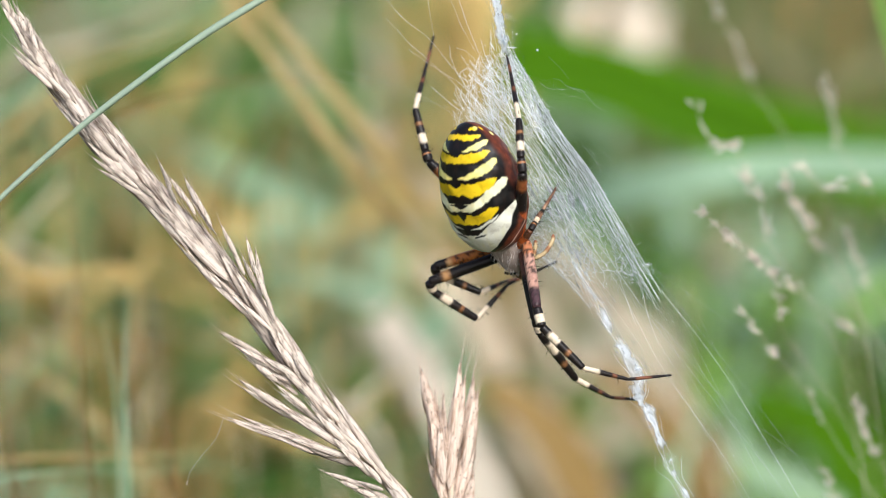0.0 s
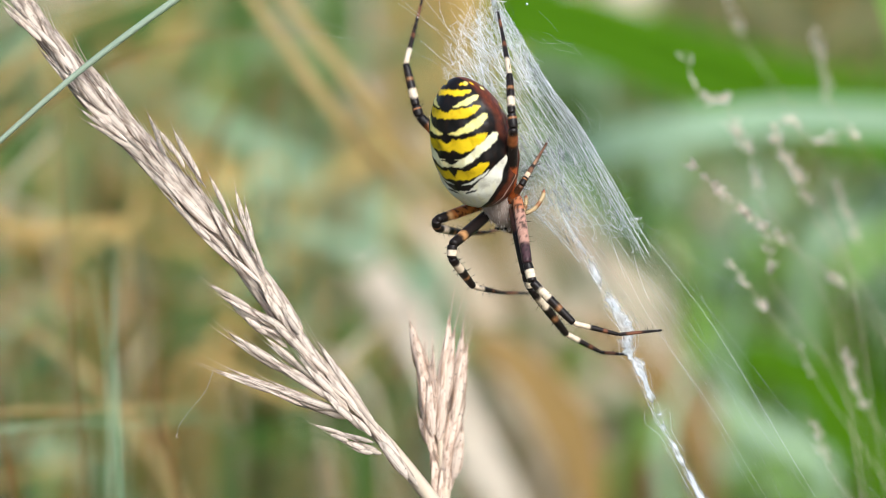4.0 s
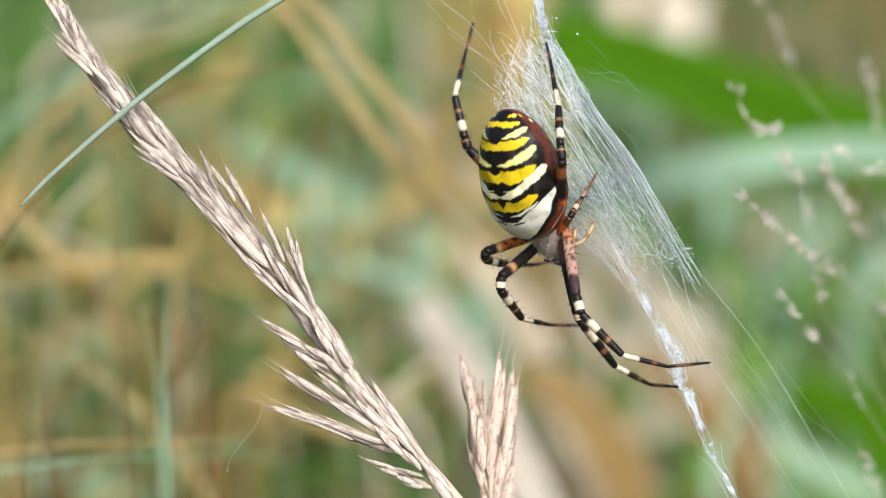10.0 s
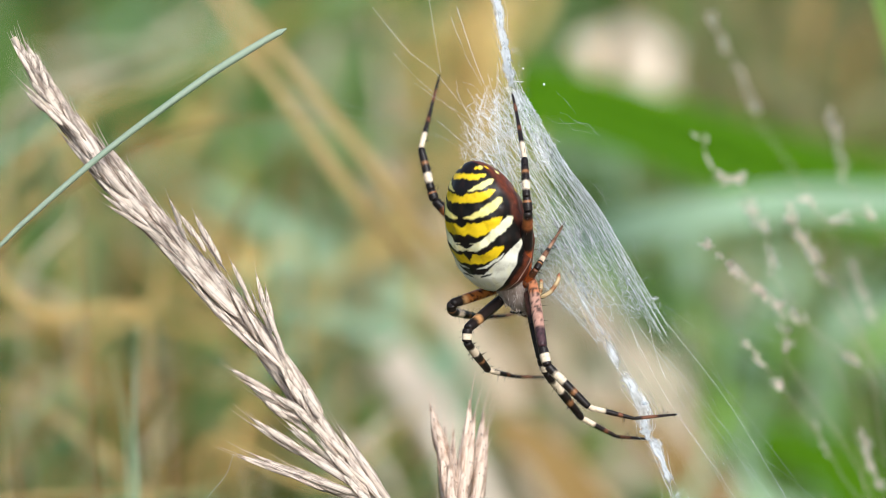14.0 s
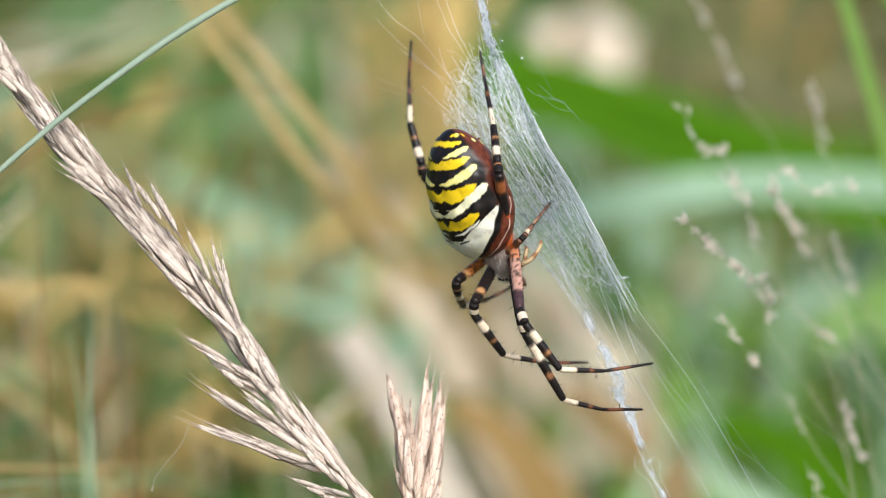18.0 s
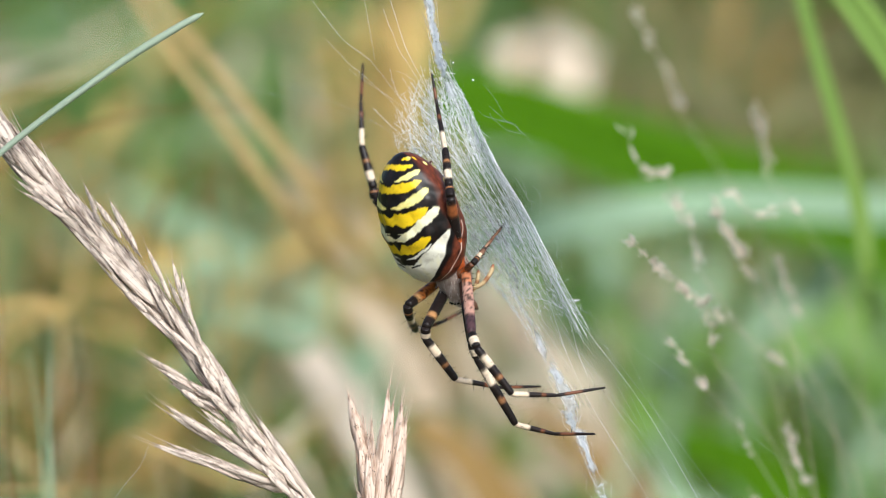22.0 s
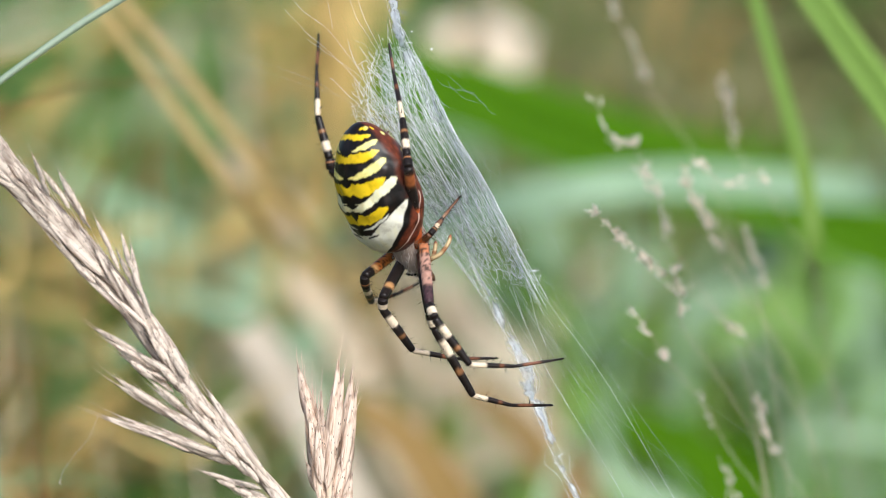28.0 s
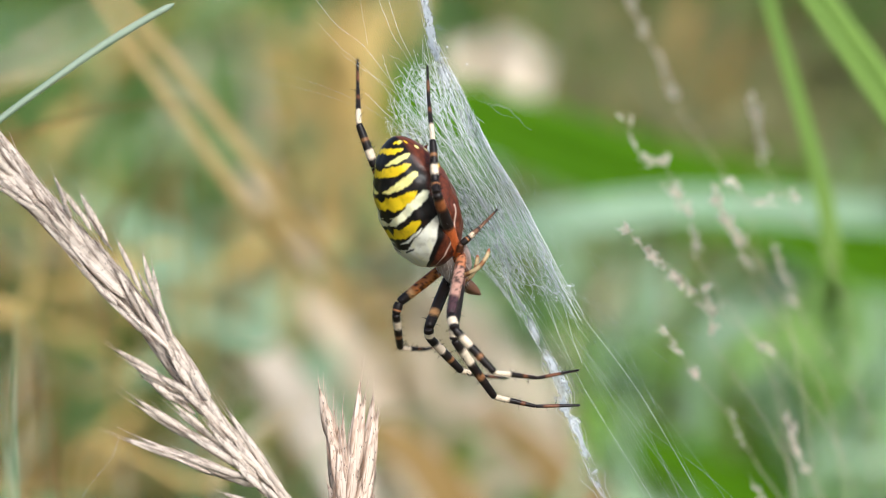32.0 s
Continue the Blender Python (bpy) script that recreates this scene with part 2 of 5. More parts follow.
def smooth_line(points, n):
    """n places along a smooth curve through the points."""
    p = [Vector(q) for q in points]
    last = len(p) - 1
    slope = []
    for i in range(last + 1):
        a, b = p[max(i - 1, 0)], p[min(i + 1, last)]
        short = min((p[i] - a).length if i else 1e9, (b - p[i]).length if i < last else 1e9)
        slope.append((b - a).normalized() * short)
    out = []
    for i in range(n):
        u = i / (n - 1) * last
        k = min(int(u), last - 1)
        f = u - k
        out.append((2 * f ** 3 - 3 * f * f + 1) * p[k] + (f ** 3 - 2 * f * f + f) * slope[k]
                   + (3 * f * f - 2 * f ** 3) * p[k + 1] + (f ** 3 - f * f) * slope[k + 1])
    return out


def tube_data(line, radii, sides=8, start=0):
    """Vertices and faces of a round tube along a line; start: the index of its first vertex."""
    verts, faces = [], []
    n = len(line)
    ref = None
    for i, p in enumerate(line):
        d = (line[min(i + 1, n - 1)] - line[max(i - 1, 0)]).normalized()
        if ref is None:
            ref = d.orthogonal().normalized()
        ref = (ref - d * ref.dot(d)).normalized()
        side = d.cross(ref)
        for k in range(sides):
            w = 2 * math.pi * k / sides
            verts.append(p + (ref * math.cos(w) + side * math.sin(w)) * radii[i])
    for i in range(n - 1):
        for k in range(sides):
            a, b = start + i * sides + k, start + i * sides + (k + 1) % sides
            faces.append((a, b, b + sides, a + sides))
    faces.append(tuple(start + k for k in reversed(range(sides))))
    faces.append(tuple(start + (n - 1) * sides + k for k in range(sides)))
    return verts, faces


def blade_data(line, widths, normal, fold=0.25, start=0, thick=0.0):
    """A folded leaf blade along a line: five points across, its middle sunk."""
    verts, faces = [], []
    n = len(line)
    for i, p in enumerate(line):
        d = (line[min(i + 1, n - 1)] - line[max(i - 1, 0)]).normalized()
        side = d.cross(normal).normalized()
        up = side.cross(d).normalized()
        for k, s in enumerate((-1, -0.5, 0, 0.5, 1)):
            verts.append(p + side * (s * widths[i] / 2) + up * (fold * widths[i] * (abs(s) - 0.5)))
    for i in range(n - 1):
        for k in range(4):
            a = start + i * 5 + k
            faces.append((a, a + 1, a + 6, a + 5))
    return verts, faces


def blade(name, points, width, material, label, category="grass", n=24, taper=(0.5, 1.0, 0.15), group="", fold=0.2, kind="", facing=(0, -1, 0.2), rib=True):
    """A leaf blade as a thing of its own; points in millimetres on the stand, from its root on."""
    line = smooth_line(points, n)
    org = line[0].copy()
    first = 1 / (len(points) - 1)
    w = [width * np.interp(i / (n - 1), (0, first * 0.8, first, 0.55, 1), (0.12, 0.25 * taper[0], *taper)) for i in range(n)]
    v, f = blade_data([(p - org) * MM for p in line], [x * MM for x in w], Vector(facing), fold)
    ob = mesh_object(name, v, f, material)
    ob.matrix_world = put(*org)
    sol = ob.modifiers.new("thickness", "SOLIDIFY")
    sol.thickness = min(0.0004, width * MM * 0.05)
    if rib:
        v, f = tube_data([(p - org) * MM for p in line], [max(0.05, 0.05 * x) * MM for x in w], 6)
        mesh_object("midrib", v, f, material, ob)
    return tagged(ob, label, category, group, kind)


def to_ground(a, b, d, lean=0.0):
    """The place on the ground under a place on the stand."""
    w = STAND @ (spot(a, b, d) * MM)
    g = STAND.inverted() @ Vector((w.x + lean * MM, w.y, -0.004))
    return g / MM

# ---- ground ----
def ground_material():
    m, t, b = nodes_of("meadow_soil")
    big = noise_fac(t, 6, 4)
    fine = noise_fac(t, 90, 6)
    col = ramp(t, big, [(0.30, (0.075, 0.068, 0.032)), (0.5, (0.095, 0.09, 0.04)), (0.70, (0.06, 0.085, 0.028))])
    col = mix(t, fine, col, mix(t, 1.0, col, (1.7, 1.6, 1.5), "MULTIPLY"))
    t.links.new(col, b.inputs["Base Color"])
    b.inputs["Roughness"].default_value = 0.95
    bump(t, b, fine, 0.8, 0.01)
    return m


def build_ground():
    v, f, n = [], [], 60
    for i in range(n + 1):
        for j in range(n + 1):
            u, w = 2 * i / n - 1, 2 * j / n - 1
            x, y = 400 * u * abs(u) ** 3 + 3 * u, 400 * w * abs(w) ** 3 + 3 * w
            v.append((x, y, 0.02 * noise.noise((x * 0.8, y * 0.8, 0)) * min(1, abs(u) + abs(w))))
    for i in range(n):
        for j in range(n):
            a = i * (n + 1) + j
            f.append((a, a + n + 1, a + n + 2, a + 1))
    ob = mesh_object("ground", v, f, ground_material())
    tagged(ob, "meadow soil with dry litter under the grass", "ground", kind="structure")


build_ground()


def grass_field(name, count, xs, ys, heights, width, material, label, lean, seed):
    """Many blades rooted in the soil behind the web, one mesh."""
    rng = random.Random(seed)
    verts, faces = [], []
    for _ in range(count):
        x, y = rng.uniform(*xs) + rng.gauss(0, 0.10), rng.uniform(*ys) + abs(rng.gauss(0, 0.25))
        h, w = rng.uniform(*heights), width * rng.uniform(0.6, 1.5)
        az = rng.uniform(0, 2 * math.pi)
        out = lean * rng.uniform(0.2, 1.0) * h
        dx, dy = math.cos(az) * out, abs(math.sin(az)) * out * 0.6
        line = [Vector((x + dx * u ** 1.8, y + dy * u ** 1.8, h * (u - 0.25 * lean * u ** 3))) for u in (0, 0.2, 0.4, 0.6, 0.8, 1)]
        v, f = blade_data(line, [w * s for s in (0.7, 1, 1, 0.8, 0.5, 0.05)], Vector((math.sin(az), math.cos(az) - 0.4, 0.3)), 0.25, len(verts))
        verts += v
        faces += f
    ob = mesh_object(name, verts, faces, material)
    return tagged(ob, label, "grass", kind="stuff")


grass_field("grey_grass", 1100, (-0.75, 0.3), (0.85, 1.95), (0.2, 0.58), 0.008, GREY, "grey-green meadow grass behind the web", 1.2, 9)
grass_field("dry_grass", 700, (-0.75, 0.25), (0.90, 2.05), (0.15, 0.55), 0.008, TAN, "dense dry tan grass behind the web", 1.2, 3)
grass_field("brown_grass", 700, (-0.8, 0.05), (0.80, 1.65), (0.10, 0.34), 0.007, BROWN, "dead brown grass low in the meadow", 0.9, 4)
grass_field("green_grass", 900, (-0.7, 0.3), (0.85, 1.95), (0.2, 0.6), 0.007, MID, "green meadow grass behind the web", 1.1, 5)
grass_field("lush_grass", 1500, (0.03, 0.8), (0.80, 1.95), (0.2, 0.6), 0.012, MID, "lush green grass behind the web", 0.7, 6)
grass_field("far_meadow", 2500, (-3.5, 3.5), (1.7, 5.5), (0.3, 0.75), 0.014, MID, "tall meadow grass further off", 0.6, 7)
grass_field("far_dry_meadow", 1200, (-3.5, 3.5), (1.7, 5.5), (0.3, 0.7), 0.014, TAN, "tall dry grass further off", 0.6, 8)


def far(d):
    """The depth of the meadow behind the web, in millimetres."""
    return d * 1.5 if d >= 60 else d


def meadow(name, count, material, label, seed, near=0.9, out=7.0):
    """Grass tufts all round the place, thinning outwards, clear of the ground between the eye and the web."""
    rng = random.Random(seed)
    verts, faces = [], []
    while count > 0:
        r, az = near + (out - near) * rng.random() ** 1.3, rng.uniform(0, 2 * math.pi)
        x, y = r * math.cos(az), r * math.sin(az)
        if y > 0.2 and abs(x) < 0.25 + 0.35 * y and y < 5.5:
            continue
        count -= 1
        for _ in range(7):
            h, w, a = rng.uniform(0.15, 0.5), rng.uniform(0.006, 0.012), rng.uniform(0, 2 * math.pi)
            dx, dy = math.cos(a) * h * rng.uniform(0.2, 0.9), math.sin(a) * h * rng.uniform(0.2, 0.9)
            bx, by = x + rng.gauss(0, 0.04), y + rng.gauss(0, 0.04)
            line = [Vector((bx + dx * u ** 1.7, by + dy * u ** 1.7, h * (u - 0.3 * u ** 3))) for u in (0, 0.35, 0.7, 1)]
            v, f = blade_data(line, [w * q for q in (0.7, 1, 0.7, 0.05)], Vector((math.cos(a), math.sin(a), 0.4)), 0.25, len(verts))
            verts += v
            faces += f
    tagged(mesh_object(name, verts, faces, material), label, "grass", kind="stuff")


def turf(name, count, material, label, seed):
    """Short trodden grass round the foot of the stalks."""
    rng = random.Random(seed)
    verts, faces = [], []
    for _ in range(count):
        r, az = 1.25 * rng.random() ** 0.6, rng.uniform(0, 2 * math.pi)
        x, y = r * math.cos(az), r * math.sin(az)
        h, w, a = rng.uniform(0.03, 0.11), rng.uniform(0.004, 0.009), rng.uniform(0, 2 * math.pi)
        dx, dy = math.cos(a) * h * rng.uniform(0.3, 1.3), math.sin(a) * h * rng.uniform(0.3, 1.3)
        line = [Vector((x + dx * u ** 1.7, y + dy * u ** 1.7, h * (u - 0.35 * u ** 3))) for u in (0, 0.35, 0.7, 1)]
        v, f = blade_data(line, [w * q for q in (0.7, 1, 0.7, 0.05)], Vector((math.cos(a), math.sin(a), 0.4)), 0.25, len(verts))
        verts += v
        faces += f
    tagged(mesh_object(name, verts, faces, material), label, "grass", kind="stuff")


turf("low_grass", 9000, MID, "short green grass on the soil", 83)
turf("low_grass", 4500, TAN, "short dry grass on the soil", 84)
meadow("meadow_grass", 2600, MID, "green meadow grass tufts all round", 81)
meadow("meadow_grass", 1500, TAN, "dry meadow grass tufts all round", 82)


def reach(points, d, lean=0.0):
    """Places on the stand from rows of (a, b) at one depth or (a, b, d), with a root in the ground before the first."""
    out = [spot(p[0], p[1], far(p[2] if len(p) > 2 else d)) for p in points]
    f = points[0]
    return [to_ground(f[0], f[1], far(f[2] if len(f) > 2 else d), lean)] + out


# ---- large leaves and stems behind the web ----
def plant(name, material, label, category, rows):
    """Blades and leaves of one kind: rows of (way, depth, width in millimetres, widths at root, middle and tip)."""
    for way, d, width, taper in rows:
        blade(name, reach(way, d), width * (NEAR + far(d)) / (NEAR + d), material, label, category, n=34, taper=taper)


LEAFY, EVEN, SHARP = (0.5, 1.0, 0.5), (0.9, 1.0, 0.7), (0.7, 1.0, 0.12)
plant("broad_leaf", GREEN, "vivid green broad leaf arching behind the web", "leaf", (
    ([(2400, 1000), (2000, 480), (1720, 330), (1440, 242), (1290, 192), (1120, 132), (940, 90)], 150, 11.5, (0.6, 1.0, 0.75)),
    ([(1650, 980), (1540, 880), (1440, 800), (1340, 730)], 200, 12, LEAFY),
    ([(1300, 900), (1260, 640), (1225, 520), (1150, 430)], 230, 6, LEAFY),
    ([(1850, 1000), (1740, 860), (1640, 760), (1540, 700)], 210, 6, LEAFY),
    ([(640, 900), (620, 700), (595, 520), (560, 440)], 260, 5, LEAFY),
    ([(1900, 500), (1780, 300), (1640, 200), (1540, 160)], 260, 8, LEAFY)))
plant("arching_blade", TEAL, "pale blue-green grass blade arching across", "grass", (
    ([(300, 900, 420), (520, 560, 380), (800, 440, 200), (1080, 352, 118), (1300, 304, 110), (1500, 284, 116), (1850, 300, 130)], 110, 4.6, (0.5, 1.0, 0.9)),
    ([(1380, 1000), (1360, 760), (1450, 640), (1600, 560), (1850, 520)], 220, 3.5, (0.6, 1.0, 0.5)),
    ([(700, 950), (640, 620), (520, 430), (400, 300), (270, 215), (120, 180)], 260, 4, SHARP),
    ([(1100, 1000), (1020, 840), (860, 790), (700, 770)], 240, 5, SHARP),
    ([(150, 1000), (152, 740), (140, 540)], 150, 1.6, SHARP)))
plant("ochre_stem", STRAWY, "thick ochre dry grass stem leaning", "grass", (
    ([(1060, 700, 150), (900, 480, 75), (760, 300, 62), (640, 150, 60), (500, -20, 60), (380, -170, 60)], 60, 1.3, EVEN),
    ([(1000, 700, 160), (840, 470, 85), (700, 320, 62), (590, 170, 60), (470, 0, 60), (360, -170, 60)], 60, 1.2, EVEN)))
plant("bleached_leaf", BONE, "bone-white dry grass leaf standing behind the web", "leaf", (
    ([(990, 1050), (890, 820), (800, 650), (722, 540)], 100, 4.8, (0.8, 1.1, 0.75)),
    ([(120, 640), (40, 580), (-60, 530)], 180, 2.5, LEAFY),
    ([(1330, 260), (1250, 150), (1200, 100)], 360, 7, LEAFY)))
plant("slender_blade", TEAL, "soft blue-green grass blade slanting behind the web", "grass", (
    ([(900, 760), (720, 470), (560, 350), (430, 280), (330, 225)], 170, 4.5, SHARP),
    ([(320, 1000), (180, 880), (60, 850), (-100, 860)], 140, 2.6, SHARP),
    ([(860, 640), (740, 460), (590, 400), (430, 410)], 170, 6.0, LEAFY),
    ([(1500, 1000), (1330, 860), (1130, 800), (900, 790)], 190, 4.0, SHARP)))
plant("slim_grass", TEAL, "slim blue-green grass blade standing behind the seed head", "grass", (
    ([(290, 1100), (284, 860), (276, 660), (282, 500)], 38, 0.42, SHARP),
    ([(262, 1100), (270, 880), (262, 700), (240, 560)], 46, 0.40, SHARP),
    ([(-260, 1100), (-120, 880), (40, 842), (180, 826), (330, 832)], 44, 0.35, SHARP),
    ([(-200, 900), (-60, 300), (120, 150), (330, 60), (520, -30)], 85, 0.8, SHARP)))
plant("dead_grass", BROWN, "slim dead brown grass stem behind the seed head", "grass", (
    ([(230, 1000), (204, 700), (192, 480), (180, 270)], 42, 0.30, SHARP),
    ([(120, 1100), (90, 900), (70, 760), (64, 640)], 48, 0.5, SHARP),
    ([(30, 1100), (20, 900), (24, 780), (10, 690)], 44, 0.45, SHARP),
    ([(420, 1100), (372, 880), (352, 740), (350, 640)], 52, 0.5, SHARP),
    ([(-200, 1000), (-40, 480), (160, 260), (400, 150), (640, 130)], 58, 0.6, SHARP)))
plant("straw_grass", STRAWY, "slim pale straw crossing behind the seed head", "grass", (
    ([(420, 1050), (260, 770), (120, 655), (-60, 560)], 75, 1.0, SHARP),
    ([(-260, 900), (-120, 540), (60, 500), (260, 476), (470, 440)], 90, 0.9, SHARP),
    ([(-220, 1000), (-100, 850), (80, 805), (250, 800), (420, 790)], 50, 0.5, SHARP),
    ([(-160, 900), (0, 330), (180, 130), (360, 60), (470, 10)], 80, 1.0, SHARP)))
plant("soft_leaf", TEAL, "soft blue-green leaf bending behind the seed head", "leaf", (
    ([(860, 760), (760, 560), (660, 500), (520, 470)], 130, 2.6, LEAFY),
    ([(1000, 860), (860, 560), (740, 500), (640, 480)], 170, 3.0, LEAFY)))
plant("dry_leaf", TAN, "yellow-tan dead leaf leaning behind the spider", "leaf", (
    ([(1120, 1000), (1090, 860), (1010, 740), (900, 660)], 130, 7.0, LEAFY),
    ([(1330, 1000), (1290, 830), (1210, 720), (1110, 640)], 140, 6.0, LEAFY)))
plant("bleached_leaf", PALE, "bleached leaf leaning behind the spider", "leaf", (
    ([(1040, 900), (960, 700), (900, 560), (800, 440)], 140, 5.0, LEAFY),
    ([(1340, 900), (1280, 760), (1190, 660), (1080, 600)], 150, 4.0, LEAFY)))
plant("fresh_leaf", FRESH, "light green leaf behind the seed head", "leaf", (
    ([(160, 1100), (150, 860), (150, 700), (140, 600)], 170, 4.0, LEAFY),))
plant("dark_leaf", MID, "mid-green leaf behind the seed head", "leaf", (
    ([(720, 1000), (710, 760), (690, 640)], 150, 7.0, LEAFY),
    ([(150, 500), (60, 300), (20, 120), (30, 20)], 200, 5.0, LEAFY),
    ([(470, 460), (450, 280), (420, 140), (380, 40)], 210, 6.0, LEAFY),
    ([(660, 420), (640, 240), (670, 100), (720, -40)], 230, 5.0, LEAFY)))
plant("rusty_leaf", RUST, "rusty brown dead leaf low behind the seed head", "leaf", (
    ([(420, 900), (330, 700), (230, 620), (90, 570)], 190, 8.0, LEAFY),
    ([(60, 900), (250, 740), (340, 600)], 200, 6.0, LEAFY),
    ([(420, 420), (330, 250), (260, 120)], 230, 4.5, LEAFY),
    ([(1060, 900), (1090, 720), (1120, 600)], 220, 6.0, LEAFY)))
plant("pale_leaf", PALE, "broad bleached leaf far behind the spider", "leaf", (
    ([(640, 420), (520, 350), (420, 345), (280, 350)], 220, 3.6, LEAFY),
    ([(880, 560), (840, 440), (780, 320), (700, 220)], 190, 6.5, LEAFY),
    ([(1150, 900), (1080, 720), (1030, 580), (960, 470)], 200, 7.5, LEAFY),
    ([(1190, 700), (1120, 560), (1060, 430), (990, 320)], 230, 8.0, LEAFY),
    ([(1320, 950), (1250, 780), (1170, 660), (1060, 560)], 220, 7.5, LEAFY)))
plant("vivid_leaf", GREEN, "vivid green leaf low behind the web", "leaf", (
    ([(1720, 1050), (1610, 860), (1490, 740), (1360, 700)], 150, 8.0, LEAFY),
    ([(1500, 1100), (1480, 900), (1500, 720), (1560, 620)], 190, 5.0, LEAFY)))
plant("tall_grass", STEM, "green grass stem standing upright", "grass", (
    ([(1760, 1000, 330), (1725, 600, 220), (1720, 440, 59), (1692, 266, 58), (1618, 9, 58), (1575, -150, 58)], 58, 1.9, EVEN),
    ([(2150, 800), (1960, 330), (1851, 169), (1736, 9), (1630, -140)], 59, 4.2, EVEN)))


def thicket(name, material, count, across, down, width, label, seed, deep=(170, 460), slant=1.25, each=""):
    """Rooted blades that cross behind the web: one mesh, or things of their own in a group."""
    rng = random.Random(seed)
    verts, faces = [], []
    for _ in range(count):
        a, b, d = rng.uniform(*across), rng.uniform(*down), rng.uniform(*deep)
        size = rng.uniform(140, 420)
        w = rng.uniform(*width) * (NEAR + far(d)) / (NEAR + d)
        d = far(d)
        turn = rng.uniform(-slant, slant)
        da, db = math.sin(turn) * size, -abs(math.cos(turn)) * size
        bow = rng.uniform(-0.35, 0.35) * size
        mid = spot(a + da * 0.5 - db / size * bow, b + db * 0.5 + da / size * bow, d)
        low, high = spot(a, b, d), spot(a + da, b + db, d + rng.uniform(-40, 40))
        line = [p * MM for p in smooth_line([to_ground(a, b, d, rng.uniform(-60, 60)), low, mid, high], 22)]
        line = [STAND @ p for p in line]
        wide = [w * MM * np.interp(i / 21, (0, 0.28, 0.36, 0.7, 1), (0.12, 0.2, 0.8, 1, 0.15)) for i in range(22)]
        up = Vector((rng.uniform(-0.6, 0.6), -1, rng.uniform(-0.3, 0.6)))
        if each:
            v, f = blade_data([p - line[0] for p in line], wide, up, 0.2)
            ob = mesh_object(name, v, f, material)
            ob.matrix_world = Matrix.Translation(line[0])
            tagged(ob, label, "leaf" if "leaf" in name else "grass", each)
            continue
        v, f = blade_data(line, wide, up, 0.2, len(verts))
        verts += v
        faces += f
    if each:
        return
    tagged(mesh_object(name, verts, faces, material), label, "grass", kind="stuff")


thicket("tan_straw", TAN, 42, (-150, 950), (150, 1000), (1.2, 3.6), "dry tan grass leaf in a tangle", 51, (150, 420), 1.5, each="tan straws")
thicket("dark_grass", MID, 130, (-150, 950), (0, 1000), (1.2, 4.0), "mid-green grass leaf in a tangle", 52, (170, 460), 1.5, each="green grasses")
thicket("sage_grass", SAGE, 80, (-150, 1000), (0, 1000), (1.2, 4.0), "soft green grass leaf in a tangle", 62, (150, 420), 1.5, each="soft green grasses")
thicket("brown_thicket", BROWN, 75, (-150, 520), (450, 1100), (1.2, 3.5), "tangle of dead brown grass", 53)
thicket("pale_thicket", PALE, 16, (-150, 850), (50, 950), (1.0, 3.0), "bleached grass blades among the green", 154)
thicket("ochre_grass", OCHRE, 34, (-100, 850), (100, 900), (1.0, 3.0), "ochre grass leaf among the green", 55, (130, 320), 1.45, each="ochre grasses")
thicket("pale_grass", TEAL, 46, (-50, 1300), (50, 1000), (1.2, 4.0), "blue-green grass leaf in a tangle", 56, each="pale blades")
thicket("green_leaf", GREEN, 30, (1050, 2050), (480, 1150), (2.0, 6.0), "vivid green grass leaf among others", 57, each="vivid green leaves")
thicket("fresh_leaf", FRESH, 80, (1080, 2050), (420, 1150), (2.0, 6.0), "light green grass leaf among others", 63, (150, 380), each="light green leaves")
thicket("thin_blade", PALE, 14, (-100, 800), (100, 950), (0.4, 1.0), "thin bleached grass blade crossing others", 165, (60, 150), 1.4, "thin bleached blades")
thicket("thin_blade", SAGE, 26, (-100, 900), (100, 950), (0.4, 1.1), "thin soft green grass blade crossing others", 66, (60, 150), 1.4, "thin green blades")
thicket("thin_blade", OCHRE, 18, (-100, 800), (200, 950), (0.4, 1.0), "thin ochre grass blade crossing others", 67, (60, 150), 1.4, "thin ochre blades")
thicket("thin_blade", BROWN, 14, (-100, 500), (500, 1000), (0.4, 1.0), "thin dead brown grass blade", 68, (60, 150), 1.2, "thin brown blades")
thicket("olive_grass", OLIVE, 60, (1250, 2100), (-20, 300), (2.0, 5.0), "dull olive grass leaf high behind the web", 71, each="olive grasses")
thicket("sage_grass", SAGE, 60, (950, 2050), (150, 1000), (1.5, 5.0), "soft green grass leaf crowded among others", 58, each="soft green grasses")
thicket("tan_straw", TAN, 70, (860, 1290), (560, 1100), (1.5, 5.0), "dry tan straw behind the spider", 59, (170, 330), each="tan straws")
thicket("bleached_grass", PALE, 40, (860, 1330), (600, 1100), (1.5, 5.0), "bleached straw leaning behind the spider", 64, (140, 280), each="bleached straws")
thicket("pale_grass", TEAL, 40, (1180, 1950), (420, 1000), (1.5, 4.5), "pale blue-green grass blade", 72, (120, 260), 1.4, "pale blades")
thicket("ochre_grass", OCHRE, 16, (740, 980), (20, 330), (2.0, 4.5), "ochre straw high behind the web", 73, (170, 300), 0.9, each="ochre grasses")
thicket("deep_leaf", DEEP, 26, (-150, 480), (60, 1000), (2.5, 8.0), "deep green leaf among others, shade put into its colour", 74, (120, 280), 1.4, "deep green leaves")
thicket("deep_leaf", DEEP, 14, (1100, 2000), (250, 1100), (2.5, 7.0), "deep green leaf behind the web", 75, (200, 360), 1.4, "deep green leaves")
